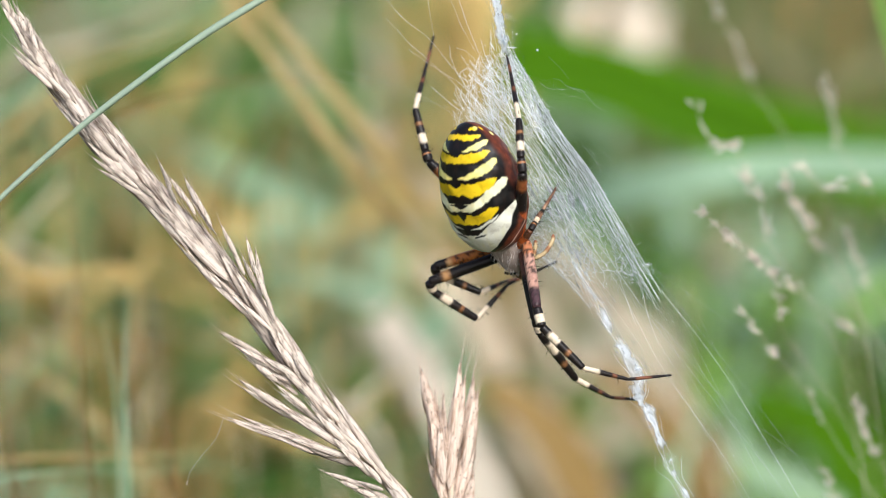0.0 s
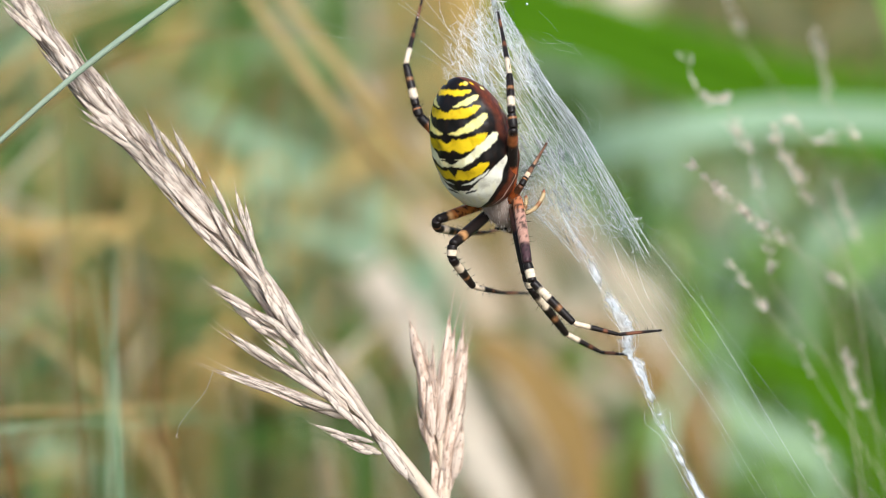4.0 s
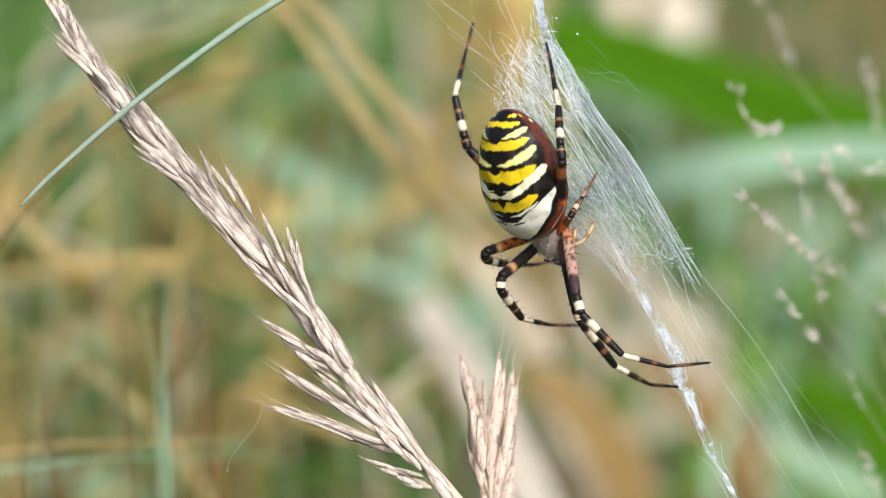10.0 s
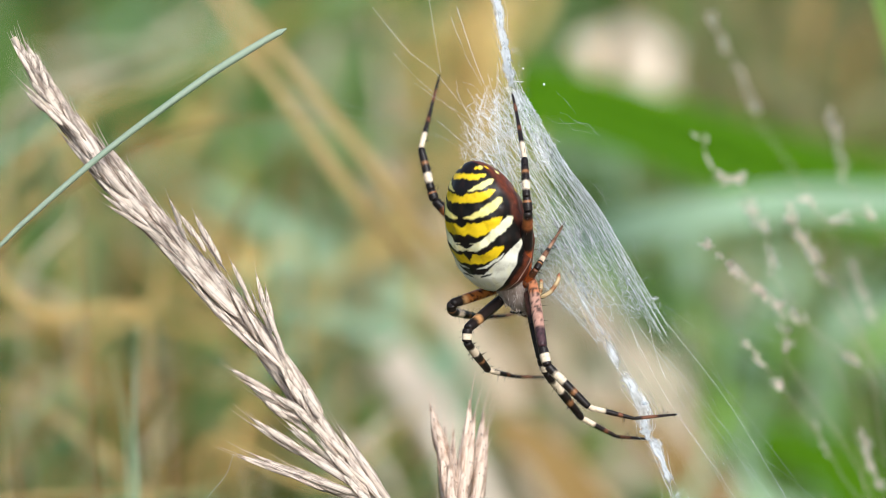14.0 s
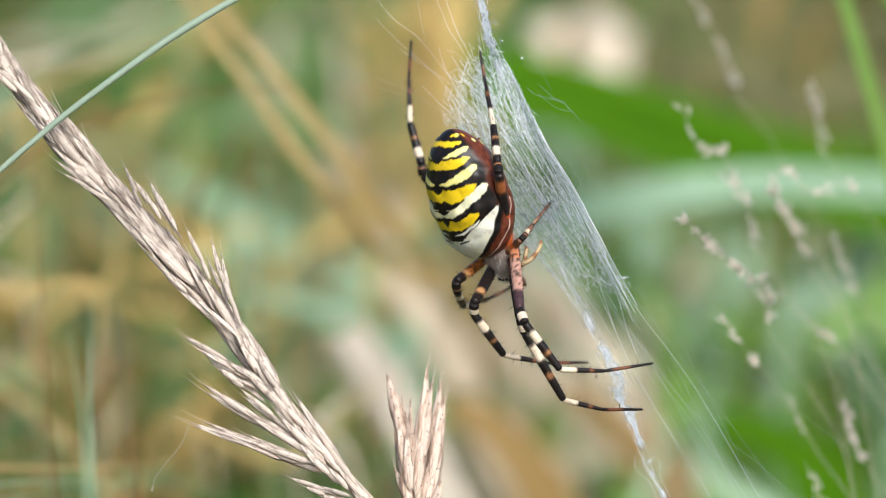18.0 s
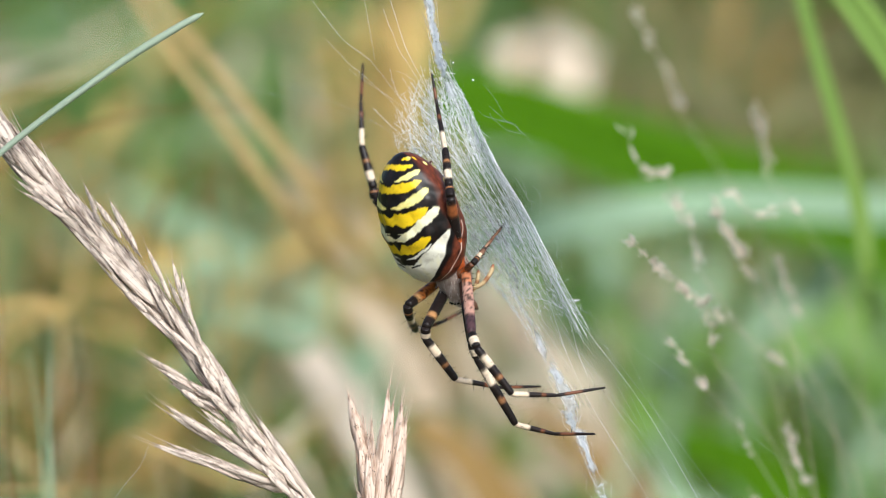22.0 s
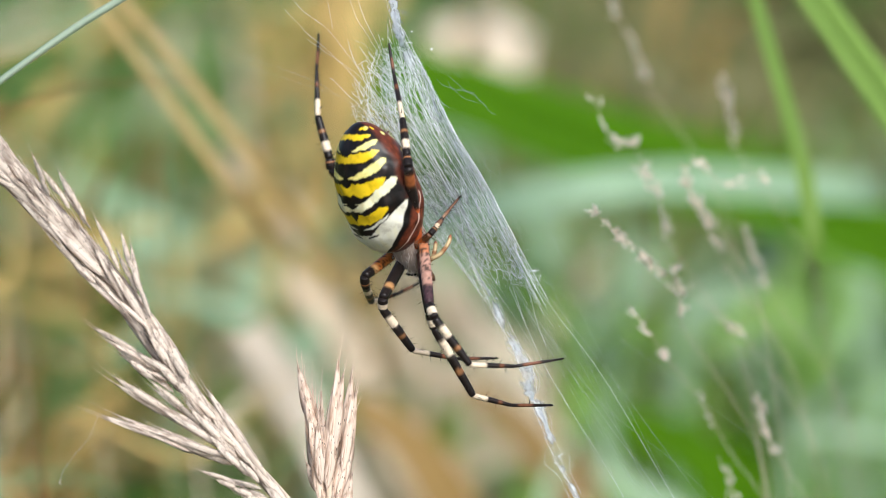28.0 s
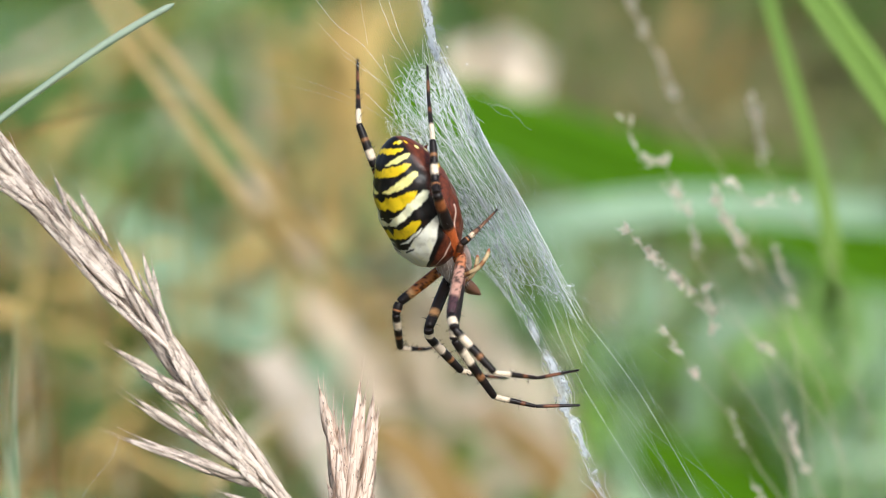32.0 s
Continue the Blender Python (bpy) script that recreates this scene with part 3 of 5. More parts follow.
thicket("rusty_leaf", RUST, 20, (-150, 700), (420, 1100), (2.0, 5.0), "rusty dead leaf among the grass", 176, (150, 300), 1.4, "rusty leaves")
thicket("upper_straw", TAN, 8, (960, 1650), (-20, 260), (1.5, 4.0), "dry straw high behind the web", 60)


# one pale flower far behind
def flower(a, b, d, size):
    c = spot(a, b, d)
    org = to_ground(a + 90, b, d)
    thing = base("pale_flower", put(*org), "cream-white flower head on a thin stem", "flower")
    line = smooth_line([org, spot(a + 60, b + 260, d), spot(a + 20, b + 60, d), c], 24)
    v, f = tube_data([(p - org) * MM for p in line], [0.7 * MM] * 24, 8)
    mesh_object("stem", v, f, MID, thing)
    rng = random.Random(31)
    for k in range(16):
        w = 2 * math.pi * k / 16 + rng.uniform(-0.1, 0.1)
        reach_out = Vector((math.cos(w), -0.35, math.sin(w) * 0.75)) * size * rng.uniform(0.85, 1.1)
        petal = smooth_line([c, c + reach_out * 0.5 + Vector((0, -1.2, 0)), c + reach_out], 8)
        v, f = blade_data([(p - org) * MM for p in petal], [size * 0.34 * s * MM for s in (0.4, 0.7, 0.95, 1, 1, 0.95, 0.75, 0.3)], Vector((0, -1, 0.1)), 0.1)
        mesh_object("petal", v, f, PETAL, thing)


flower(1145, 38, 345, 10.5)


# ---- husks and seed heads ----
def husk_mesh(material):
    """One husk: a pointed boat with a keel and a bristle at its tip, along z from 0 to 1."""
    verts, faces = [], []
    rows, cols = 12, 9
    for i in range(rows + 1):
        u = i / rows * 0.84
        w = 0.086 * (min(1, u / 0.22) ** 0.6 if u < 0.30 else max(0.0, 1 - ((u - 0.30) / 0.56) ** 1.35)) + 0.004
        for k in range(cols):
            a = (k / (cols - 1) - 0.5) * math.pi * 1.05
            ridge = 1 + 0.10 * (k % 2)
            verts.append(Vector((math.sin(a) * w * ridge, -math.cos(a) * w * 0.38 * ridge + 0.10 * (u - 0.37) ** 2, u)))
    for i in range(rows):
        for k in range(cols - 1):
            a = i * cols + k
            faces.append((a, a + 1, a + cols + 1, a + cols))
    line = [Vector((0.35 * (u - 0.72) ** 2, 0.05 * (u - 0.4) ** 2 - 0.004, u)) for u in (0.72, 0.84, 0.94, 1.05, 1.14)]
    v, f = tube_data(line, [0.008, 0.006, 0.0042, 0.003, 0.0012], 5, len(verts))
    me = bpy.data.meshes.new("husk")
    me.from_pydata([tuple(p) for p in verts + v], [], faces + f)
    me.materials.append(material)
    me.polygons.foreach_set("use_smooth", [True] * len(me.polygons))
    return me


HUSK = husk_mesh(STRAW)
FAR_HUSK = husk_mesh(CHAFF)
ROSY_HUSK = husk_mesh(ROSY)


def along(p, q, spin, length, girth):
    """The pose of a unit shape on z that runs from p towards q."""
    z = (q - p).normalized()
    x = Vector((0, 1, 0)).cross(z).normalized()
    turn = Matrix((x, z.cross(x), z)).transposed().to_4x4()
    return Matrix.Translation(p) @ turn @ pose(0, 0, 0, 0, 0, spin) @ Matrix.Diagonal((girth, girth, length, 1))


def spikelet(head, org, p, q, count, rng, girth=1.0, shape=None, run=0.30):
    """A spikelet from p to q in millimetres: overlapping husks, each a mesh of its own under the first."""
    axis = q - p
    side = axis.cross(Vector((0, 1, 0))).normalized()
    first = None
    for k in range(count):
        s = k / max(1, count - 1)
        a = p + axis * (run * s) + side * rng.uniform(-0.25, 0.25) + Vector((0, rng.uniform(-0.35, 0.35), 0))
        way = axis + side * axis.length * ((k % 2 - 0.5) * 0.10 + rng.uniform(-0.04, 0.04)) + Vector((0, rng.uniform(-0.12, 0.12), 0)) * axis.length
        length = axis.length * rng.uniform(0.68, 0.82) * (1.30 - run)
        if k == count - 1:
            way, length = axis, (q - a).length
        m = along((a - org) * MM, (a + way - org) * MM, rng.gauss(0, 32), length * MM, 5.6 * girth * rng.uniform(0.85, 1.15) * MM)
        ob = new("spikelet" if first is None else "husk", shape or HUSK)
        if first is None:
            ob.parent = head
            ob.matrix_basis = m
            first, inv = ob, m.inverted()
        else:
            ob.parent = first
            ob.matrix_basis = inv @ m
    return first


def stalk(head, org, points, r0, r1, n=60):
    line = smooth_line(points, n)
    v, f = tube_data([(p - org) * MM for p in line], [np.interp(i / (n - 1), (0, 1), (r0, r1)) * MM for i in range(n)], 10)
    return mesh_object("stalk", v, f, STALK, head), line


def long_head():
    rng = random.Random(11)
    way = [(62, -6), (97, 55), (135, 110), (169, 165), (218, 222), (266, 275), (320, 330), (395, 411), (474, 495), (530, 565), (602, 670), (660, 748), (712, 812), (764, 868), (830, 950), (930, 1090)]
    pts = [to_ground(1000, 1400, 6, 30)] + [spot(a, b, 1.8) for a, b in reversed(way)]
    org = pts[0].copy()
    head = base("grass_seed_head", put(*org), "dry straw-coloured grass seed head with bristly husks", "grass", "dry seed heads")
    stalk(head, org, pts, 0.75, 0.25, 150)
    fine = smooth_line([spot(a, b, 1.2) for a, b in way[:11]], 200)
    # spikelets from the tip down to the loose lower branches, in pairs
    for k in range(29):
        i = 4 + k * 6.2
        for s in (-1, 1):
            j = int(i + (3 if s > 0 else 0))
            p, e = fine[min(199, j + (42 if k < 13 else 34))], fine[max(j - 8, 0)]
            d = e - p
            side = Vector((d.z, 0, -d.x)).normalized()
            wide = np.interp(k, (0, 6, 16, 22, 29), (0.5, 0.85, 1.25, 1.05, 0.7))
            p = p + side * s * wide * rng.uniform(0.0, 0.4) + Vector((0, rng.uniform(-0.8, 0.8), 0))
            e = e + side * s * wide * rng.uniform(0.45, 1.0) + Vector((0, rng.uniform(-0.8, 0.3), 0))
            spikelet(head, org, p, e, 4, rng, 1.0)
    # bristly tufts
    for a, b, c, e in ((372, 352, 331, 268), (400, 375, 345, 300), (420, 385, 375, 296), (430, 400, 394, 318), (440, 410, 384, 330), (490, 480, 436, 378), (520, 510, 488, 398), (520, 520, 478, 430), (545, 560, 500, 440),
                       (300, 330, 205, 262), (310, 340, 215, 290), (330, 350, 232, 275), (180, 170, 60, 62), (150, 150, 72, 80), (130, 110, 90, 64), (110, 80, 52, -6), (100, 50, 78, 6), (125, 80, 95, 12),
                       (470, 520, 400, 458), (440, 500, 345, 400), (540, 580, 408, 470)):
        spikelet(head, org, spot(a, b, -0.5), spot(c, e, -0.8), 2, rng, 0.5)
    # long sheaths along the bare stalk
    for a, b, c, e in ((800, 925, 672, 745), (768, 880, 612, 660), (742, 842, 600, 668), (700, 800, 560, 610), (815, 940, 715, 805), (790, 905, 690, 785)):
        spikelet(head, org, spot(a, b, 0.6), spot(c, e, 0.4), 3, rng, 0.85)
    # loose lower branches
    for a, b, c, e, n, g in ((590, 660, 429, 581, 4, 0.95), (595, 672, 458, 590, 3, 0.9), (600, 685, 470, 612, 3, 0.9), (585, 690, 500, 630, 3, 0.8), (690, 805, 459, 659, 5, 1.05), (680, 790, 478, 672, 4, 1.0),
                             (700, 815, 438, 727, 5, 1.0), (690, 812, 490, 738, 4, 1.05), (690, 815, 520, 760, 4, 1.0), (690, 790, 528, 664, 3, 0.8), (655, 742, 545, 640, 4, 1.0), (735, 862, 620, 827, 2, 0.7),
                             (745, 872, 650, 836, 2, 0.8), (750, 880, 670, 856, 2, 0.8), (610, 690, 530, 560, 4, 1.1), (650, 745, 560, 610, 4, 1.1), (700, 815, 590, 690, 4, 1.1), (730, 850, 640, 755, 4, 1.0)):
        spikelet(head, org, spot(a, b, 0.2), spot(c, e, -0.4), n + 2, rng, g * 0.66, None, 0.55)


def short_head():
    rng = random.Random(12)
    pts = [to_ground(900, 1400, 9, 12), spot(880, 1100, 6.5), spot(862, 960, 6), spot(856, 860, 6), spot(856, 800, 6)]
    org = pts[0].copy()
    head = base("grass_seed_head", put(*org), "short dry pinkish grass seed head standing upright", "grass", "dry seed heads")
    stalk(head, org, pts, 0.7, 0.3, 40)
    for a, b, c, e, n in ((840, 880, 797, 640, 4), (838, 850, 820, 690, 3), (850, 860, 868, 606, 4), (846, 850, 838, 668, 3), (872, 880, 893, 630, 4), (876, 870, 903, 660, 3),
                          (838, 800, 791, 624, 2), (842, 820, 806, 652, 3), (855, 900, 845, 720, 4), (862, 930, 880, 740, 4), (850, 960, 835, 770, 4), (868, 960, 885, 790, 4), (856, 1000, 858, 830, 4), (850, 900, 811, 800, 2)):
        spikelet(head, org, spot(a, b, 6 + rng.uniform(-0.8, 0.8)), spot(c, e, 6 + rng.uniform(-0.8, 0.8)), n, rng, 1.1, ROSY_HUSK)


long_head()
short_head()


WILD = []


def wild_head(way, near, deep, clusters, seed):
    """A loose wild grass head a little behind the web: a thin stalk with small pale husks in clusters (way down from the tip,
    spread, count)."""
    rng = random.Random(seed)
    last = len(way) - 1
    near, deep = near + 4, deep + 5
    pts = [spot(a, b, near + (deep - near) * i / last) for i, (a, b) in enumerate(way)]
    low = way[-1]
    pts = [to_ground(low[0] + 420, low[1] + 600, deep, 60)] + [spot(low[0] + 140, low[1] + 240, deep)] + pts[::-1]
    org = pts[0].copy()
    head = base("wild_grass_head", put(*org), "loose pale wild grass head with tiny husks", "grass", "wild grass heads")
    stalk(head, org, pts, 0.035, 0.025, 50)
    fine = smooth_line(pts[2:], 120)
    for at, spread, count in clusters:
        for _ in range(count):
            i = max(1, min(118, int(119 * (1 - at + rng.gauss(0, spread)))))
            along_it = (fine[min(119, i + 3)] - fine[max(0, i - 3)]).normalized()
            out = Vector((rng.gauss(0, 1), rng.gauss(0, 1), rng.gauss(0, 1)))
            out = (out - along_it * out.dot(along_it)).normalized()
            p = fine[i] + out * rng.uniform(0.0, 0.3)
            q = p + (along_it + out * rng.uniform(0.05, 0.7)) * rng.uniform(0.6, 1.4)
            spikelet(head, org, p, q, 2, rng, rng.uniform(0.12, 0.26), FAR_HUSK)
    WILD.append((head, org, near < 24))


SPRAY = ((0.05, 0.06, 6), (0.3, 0.10, 12), (0.6, 0.10, 12), (0.85, 0.06, 6))
for n, (way, near, deep, clusters) in enumerate((
        ([(1301, 367), (1340, 404), (1375, 431), (1425, 475), (1493, 521), (1570, 580)], 10, 30, ((0.0, 0.012, 9), (0.1, 0.02, 5), (0.19, 0.018, 12), (0.27, 0.018, 14), (0.35, 0.03, 7), (0.50, 0.03, 24), (0.57, 0.02, 8), (0.68, 0.03, 14), (0.95, 0.03, 16))),
        ([(1285, 160), (1296, 215), (1325, 246), (1356, 252), (1378, 310), (1400, 340), (1415, 420)], 24, 30, ((0.15, 0.05, 6), (0.36, 0.03, 9), (0.48, 0.015, 14), (0.66, 0.05, 14), (0.8, 0.03, 7), (0.95, 0.03, 10))),
        ([(1302, -40), (1338, 28), (1368, 87), (1390, 150)], 46, 52, SPRAY),
        ([(1440, 300), (1460, 345), (1485, 384), (1505, 425), (1515, 462)], 24, 32, ((0.1, 0.05, 12), (0.3, 0.06, 16), (0.52, 0.06, 20), (0.75, 0.05, 10))),
        ([(1590, 312), (1566, 304), (1510, 318), (1468, 284), (1440, 310)], 28, 24, ((0.1, 0.05, 6), (0.45, 0.04, 9), (0.75, 0.05, 9))),
        ([(1545, 380), (1570, 440), (1603, 513)], 34, 40, ((0.3, 0.12, 12), (0.7, 0.12, 12))),
        ([(1353, 521), (1395, 575), (1430, 620), (1485, 690), (1540, 780)], 16, 26, ((0.1, 0.03, 3), (0.25, 0.04, 7), (0.48, 0.022, 14), (0.8, 0.05, 5))),
        ([(1572, 700), (1588, 749), (1616, 812)], 22, 26, SPRAY),
        ([(1424, 470), (1434, 520), (1440, 575)], 20, 24, ((0.1, 0.05, 6), (0.5, 0.05, 6), (0.8, 0.05, 5))),
        ([(1515, 140), (1524, 180), (1545, 260)], 42, 46, SPRAY),
        ([(1500, 800), (1525, 850), (1545, 910)], 22, 24, ((0.4, 0.1, 6), (0.8, 0.1, 5))))):
    wild_head(way, near, deep, clusters, 40 + n)


# thin green blade lying across the long seed head
cross = smooth_line([spot(20, 382, -0.6), spot(80, 322, -0.8), spot(230, 192, -1.2), spot(400, 66, -0.9), spot(500, 3, -0.5), spot(545, -22, -0.3)], 40)
v, f = tube_data([(p - cross[0]) * MM for p in cross], [np.interp(i / 39, (0, 0.1, 0.7, 0.95, 1), (0.10, 0.22, 0.34, 0.28, 0.06)) * MM for i in range(40)], 10)
ob = mesh_object("thin_blade", v, f, BLADE)
ob.matrix_world = put(*cross[0])
tagged(ob, "thin blue-green rolled grass blade across a seed head", "grass")

# a loose silk end with a crumb of litter under the lower branches
strand = smooth_line([spot(452, 731, -0.2), spot(438, 768, -0.6), spot(412, 800, -0.8), spot(392, 828, -0.9), spot(388, 846, -0.9)], 24)
v, f = tube_data([(p - strand[0]) * MM for p in strand], [0.011 * MM] * 24, 5)
loose = mesh_object("silk_strand", v, f, FAINT)
loose.matrix_world = put(*strand[0])
tagged(loose, "loose silk end hanging from a seed head", "silk")
v, f = tube_data([(p - strand[0]) * MM for p in smooth_line([strand[-2], strand[-1] + Vector((-0.1, 0, -0.12)), strand[-1] + Vector((0.12, 0, -0.25))], 8)], [0.015 * MM, 0.04 * MM, 0.03 * MM, 0.03 * MM, 0.05 * MM, 0.03 * MM, 0.02 * MM, 0.01 * MM], 6)
mesh_object("crumb", v, f, STRAW, loose, "tiny pale crumb of litter")


# ---- the web ----
def web_depth(a, b):
    """How far behind the spider the slanting sheet of the web lies there."""
    across = (a - (935 + 0.386 * b)) * 0.05
    slope = 1.19 if across > 0 else float(np.interp(b, (200, 420), (0.2, 1.19)))
    return max(-3.0, 1.7 - slope * across) + float(np.interp(b, (30, 100, 260), (0, 2.0, 0)))


def on_web(a, b, off=0.0):
    return spot(a, b, web_depth(a, b) + off)


WEB_AT = on_web(1062, 330)


def thread(name, places, r, parent, material=None, sides=5, label=""):
    r = r if isinstance(r, (list, tuple)) else [r] * len(places)
    v, f = tube_data([(p - WEB_AT) * MM for p in places], [x * MM for x in r], sides)
    return mesh_object(name, v, f, material or SILK, parent, label)


def build_web():
    rng = random.Random(21)
    web = base("orb_web", put(*WEB_AT), "spider web with a dense white silk band and torn hub", "web")
    # white ribbon: a matted band above the hub and one below it, ragged at its edges, with fine threads along it
    for way in ([(905, -160, 12), (922, -60, 13), (935, 10, 14), (944, 60, 14), (957, 105, 15), (978, 150, 12), (1000, 195, 9), (1020, 235, 5)],
                [(1040, 400, 3), (1066, 450, 6), (1092, 495, 10), (1120, 545, 15), (1148, 596, 19), (1170, 632, 22), (1183, 662, 26), (1187, 692, 20), (1192, 706, 10), (1206, 728, 13), (1216, 752, 9), (1228, 785, 13), (1240, 812, 19),
                 (1252, 836, 11), (1280, 885, 10), (1330, 985, 9), (1390, 1100, 9)]):
        n = 130
        line = smooth_line([on_web(a, b, 0.0 if way[0][1] < 0 else -0.8) for a, b, w in way], n)
        us = [i / (len(way) - 1) for i in range(len(way))]
        girth = [np.interp(i / (n - 1), us, [w for a, b, w in way]) * 0.070 for i in range(n)]
        across = Vector((0.90, -0.30, 0.30)).normalized()
        fade = [np.interp(i / (n - 1), (0, 0.45, 0.85, 1), (1, 1, 0.25, 0)) if way[0][1] < 0 else np.interp(i / (n - 1), (0, 0.12, 0.3, 1), (0, 0.25, 1, 1)) for i in range(n)]
        for name, wide, thick, label in (("ribbon", 1.0, 3.0, "white matted silk ribbon"), ("ribbon_fringe", 2.7, 1.0, "")):
            verts, faces, tints = [], [], []
            for i, p in enumerate(line):
                left = wide * (0.5 + 0.28 * noise.noise((i * 0.21, 2.5, wide)) + 0.18 * noise.noise((i * 0.9, 3, wide)))
                right = wide * (0.5 + 0.28 * noise.noise((i * 0.19, 9.5, wide)) + 0.18 * noise.noise((i * 0.8, 7, wide)))
                drift = 0.16 * noise.noise((i * 0.13, 5, 5))
                for k in range(9):
                    v = k / 8
                    x = girth[i] * (-left + (left + right) * v + drift)
                    verts.append((p + across * x + Vector((0, 0.10 * noise.noise((i * 0.3, v * 4, 2)), 0)) - WEB_AT) * MM)
                    edge = min(1.0, 3.2 * min(v, 1 - v)) if wide < 2 else 1.6 * min(v, 1 - v)
                    tints.append((thick * edge * fade[i] * (0.8 + 0.7 * noise.noise((i * 0.25, v * 3, 8))),) * 3)
            for i in range(n - 1):
                for k in range(8):
                    a = i * 9 + k
                    faces.append((a, a + 1, a + 10, a + 9))
            mesh_object(name, verts, faces, WAD if wide < 2 else VEIL, web, label, [tuple(max(0.0, c) for c in q) for q in tints])
        verts, faces = [], []
        for k in range(26):
            ph, off = rng.uniform(0, 40), rng.gauss(0, 0.5)
            lo = rng.randrange(0, n - 20)
            hi = min(n, lo + rng.randrange(14, 50))
            run = [line[i] + across * girth[i] * (off + 0.5 * noise.noise((i * 0.07, ph, k))) + Vector((0, -0.05 + 0.08 * noise.noise((i * 0.3, k, ph)), 0)) for i in range(lo, hi)]
            vv, ff = tube_data([(p - WEB_AT) * MM for p in run], [rng.uniform(0.006, 0.013) * MM] * len(run), 4, len(verts))
            verts += vv
            faces += ff
        mesh_object("ribbon_threads", verts, faces, GAUZE, web)["kind"] = "stuff"
    # flaps and tufts of silk on the ribbon
    for a, b, size in ((1196, 712, 1.0), (1236, 806, 0.8), (1178, 640, 0.6), (952, 92, 0.5), (985, 150, 0.5), (966, 120, 0.5)):
        c = on_web(a, b, -0.95)
        verts, faces, tints = [], [], []
        for i in range(7):
            for k in range(7):
                u, v = i / 6, k / 6 - 0.5
                x = size * u * (0.95 - 0.35 * abs(v) + 0.25 * noise.noise((k * 0.9, a, 1)))
                z = size * (0.55 * v * (1 - 0.35 * u) * 2 - 0.15 * u + 0.12 * noise.noise((i * 0.8, k * 0.8, b)))
                verts.append((c + Vector((x, 0.15 * noise.noise((i * 0.7, k * 0.7, a)), z)) - WEB_AT) * MM)
                tints.append((2.2 * (1 - 0.7 * u) * (1 - 1.2 * abs(v)),) * 3)
        for i in range(6):
            for k in range(6):
                q = i * 7 + k
                faces.append((q, q + 1, q + 8, q + 7))
        tuft = mesh_object("silk_tuft", verts, faces, WAD, web, "", tints)
        verts, faces = [], []
        for k in range(9):
            d = Vector((rng.gauss(0.5, 0.35), rng.gauss(0, 0.3), rng.gauss(-0.1, 0.4))) * size
            e = c + Vector((rng.uniform(-0.1, 0.3), 0, rng.uniform(-0.35, 0.35))) * size
            vv, ff = tube_data([(q - WEB_AT) * MM for q in smooth_line([e, e + d * 0.5 + Vector((0, 0, rng.uniform(-0.1, 0.1))), e + d], 6)], [0.012 * MM * t for t in (1, 1, 0.9, 0.7, 0.5, 0.2)], 4, len(verts))
            verts += vv
            faces += ff
        mesh_object("loose_threads", verts, faces, GAUZE, tuft)
    # long threads that hold the web
    for way, r in (([(940, 60), (985, 130), (1045, 222), (1200, 470), (1330, 640), (1480, 890), (1620, 1120)], 0.019), ([(700, -60), (765, 20), (815, 60), (900, 170), (960, 260)], 0.014),
                   ([(850, -60), (880, 30), (905, 90), (950, 180)], 0.02), ([(800, -80), (822, 57)], 0.012), ([(640, 110), (780, 150), (880, 205)], 0.009), ([(560, 118), (700, 142), (850, 180)], 0.008),
                   ([(1150, 495), (1226, 640), (1330, 790), (1470, 1020)], 0.012), ([(1242, 659), (1300, 750), (1370, 875), (1450, 1010)], 0.009), ([(1100, 400), (1210, 560), (1420, 830), (1560, 1020)], 0.011),
                   ([(1180, 520), (1290, 640), (1400, 800), (1500, 960)], 0.008), ([(1215, 480), (1345, 640), (1510, 860), (1600, 990)], 0.009),
                   ([(1220, 560), (1330, 690), (1470, 800), (1640, 960)], 0.008),
                   ([(1190, 450), (1400, 600), (1620, 760)], 0.007), ([(1210, 470), (1500, 560), (1750, 640)], 0.006)):
        places = smooth_line([on_web(a, b, float(np.interp(a, (1050, 1250), (0.4, -2.0)))) for a, b in way], 26)
        places = [p + Vector((0.03 * noise.noise((i * 0.9, r * 900, 0)), 0, 0.03 * noise.noise((i * 0.9, 4, r * 900)))) for i, p in enumerate(places)]
        thread("strand", places, [r * 0.8 * float(np.interp(i, (0, 9, 16, 25), (1, 1, 0.8, 0.7))) for i in range(26)], web, FAINT if r < 0.012 else GAUZE)

    # fine slack strands below the hub, strung with tiny beads
    for k in range(7):
        a, b = rng.uniform(1150, 1260), rng.uniform(430, 640)
        da, db = rng.uniform(230, 330), rng.uniform(400, 520)
        places = smooth_line([on_web(a, b, 0.5), on_web(a + da * 0.5 + rng.uniform(-12, 12), b + db * 0.48, 0.5), on_web(a + da, b + db, 0.5)], 22)
        thread("strand", places, rng.uniform(0.003, 0.006), web, FAINT, 4)
        for _ in range(6):
            p = places[rng.randrange(3, 20)]
            r = rng.uniform(0.015, 0.035)
            thread("bead", [p + Vector((0, 0, r * z)) for z in (-1.5, -0.8, 0, 0.8, 1.5)], [r * q for q in (0.1, 0.8, 1, 0.8, 0.1)], web, SILK, 6)
    # torn gauze of the hub: long slack threads, cross rungs and loose tangles
    def hub(u, s):
        """A place on the hub: u from its top to its foot, s across."""
        left = np.interp(u, (0, 0.2, 0.35, 0.5, 0.75, 1), (905, 862, 864, 890, 965, 1080))
        right = np.interp(u, (0, 0.2, 0.35, 0.5, 0.75, 1), (950, 1004, 1046, 1100, 1168, 1235))
        return left + (right - left) * s, 60 + 470 * u

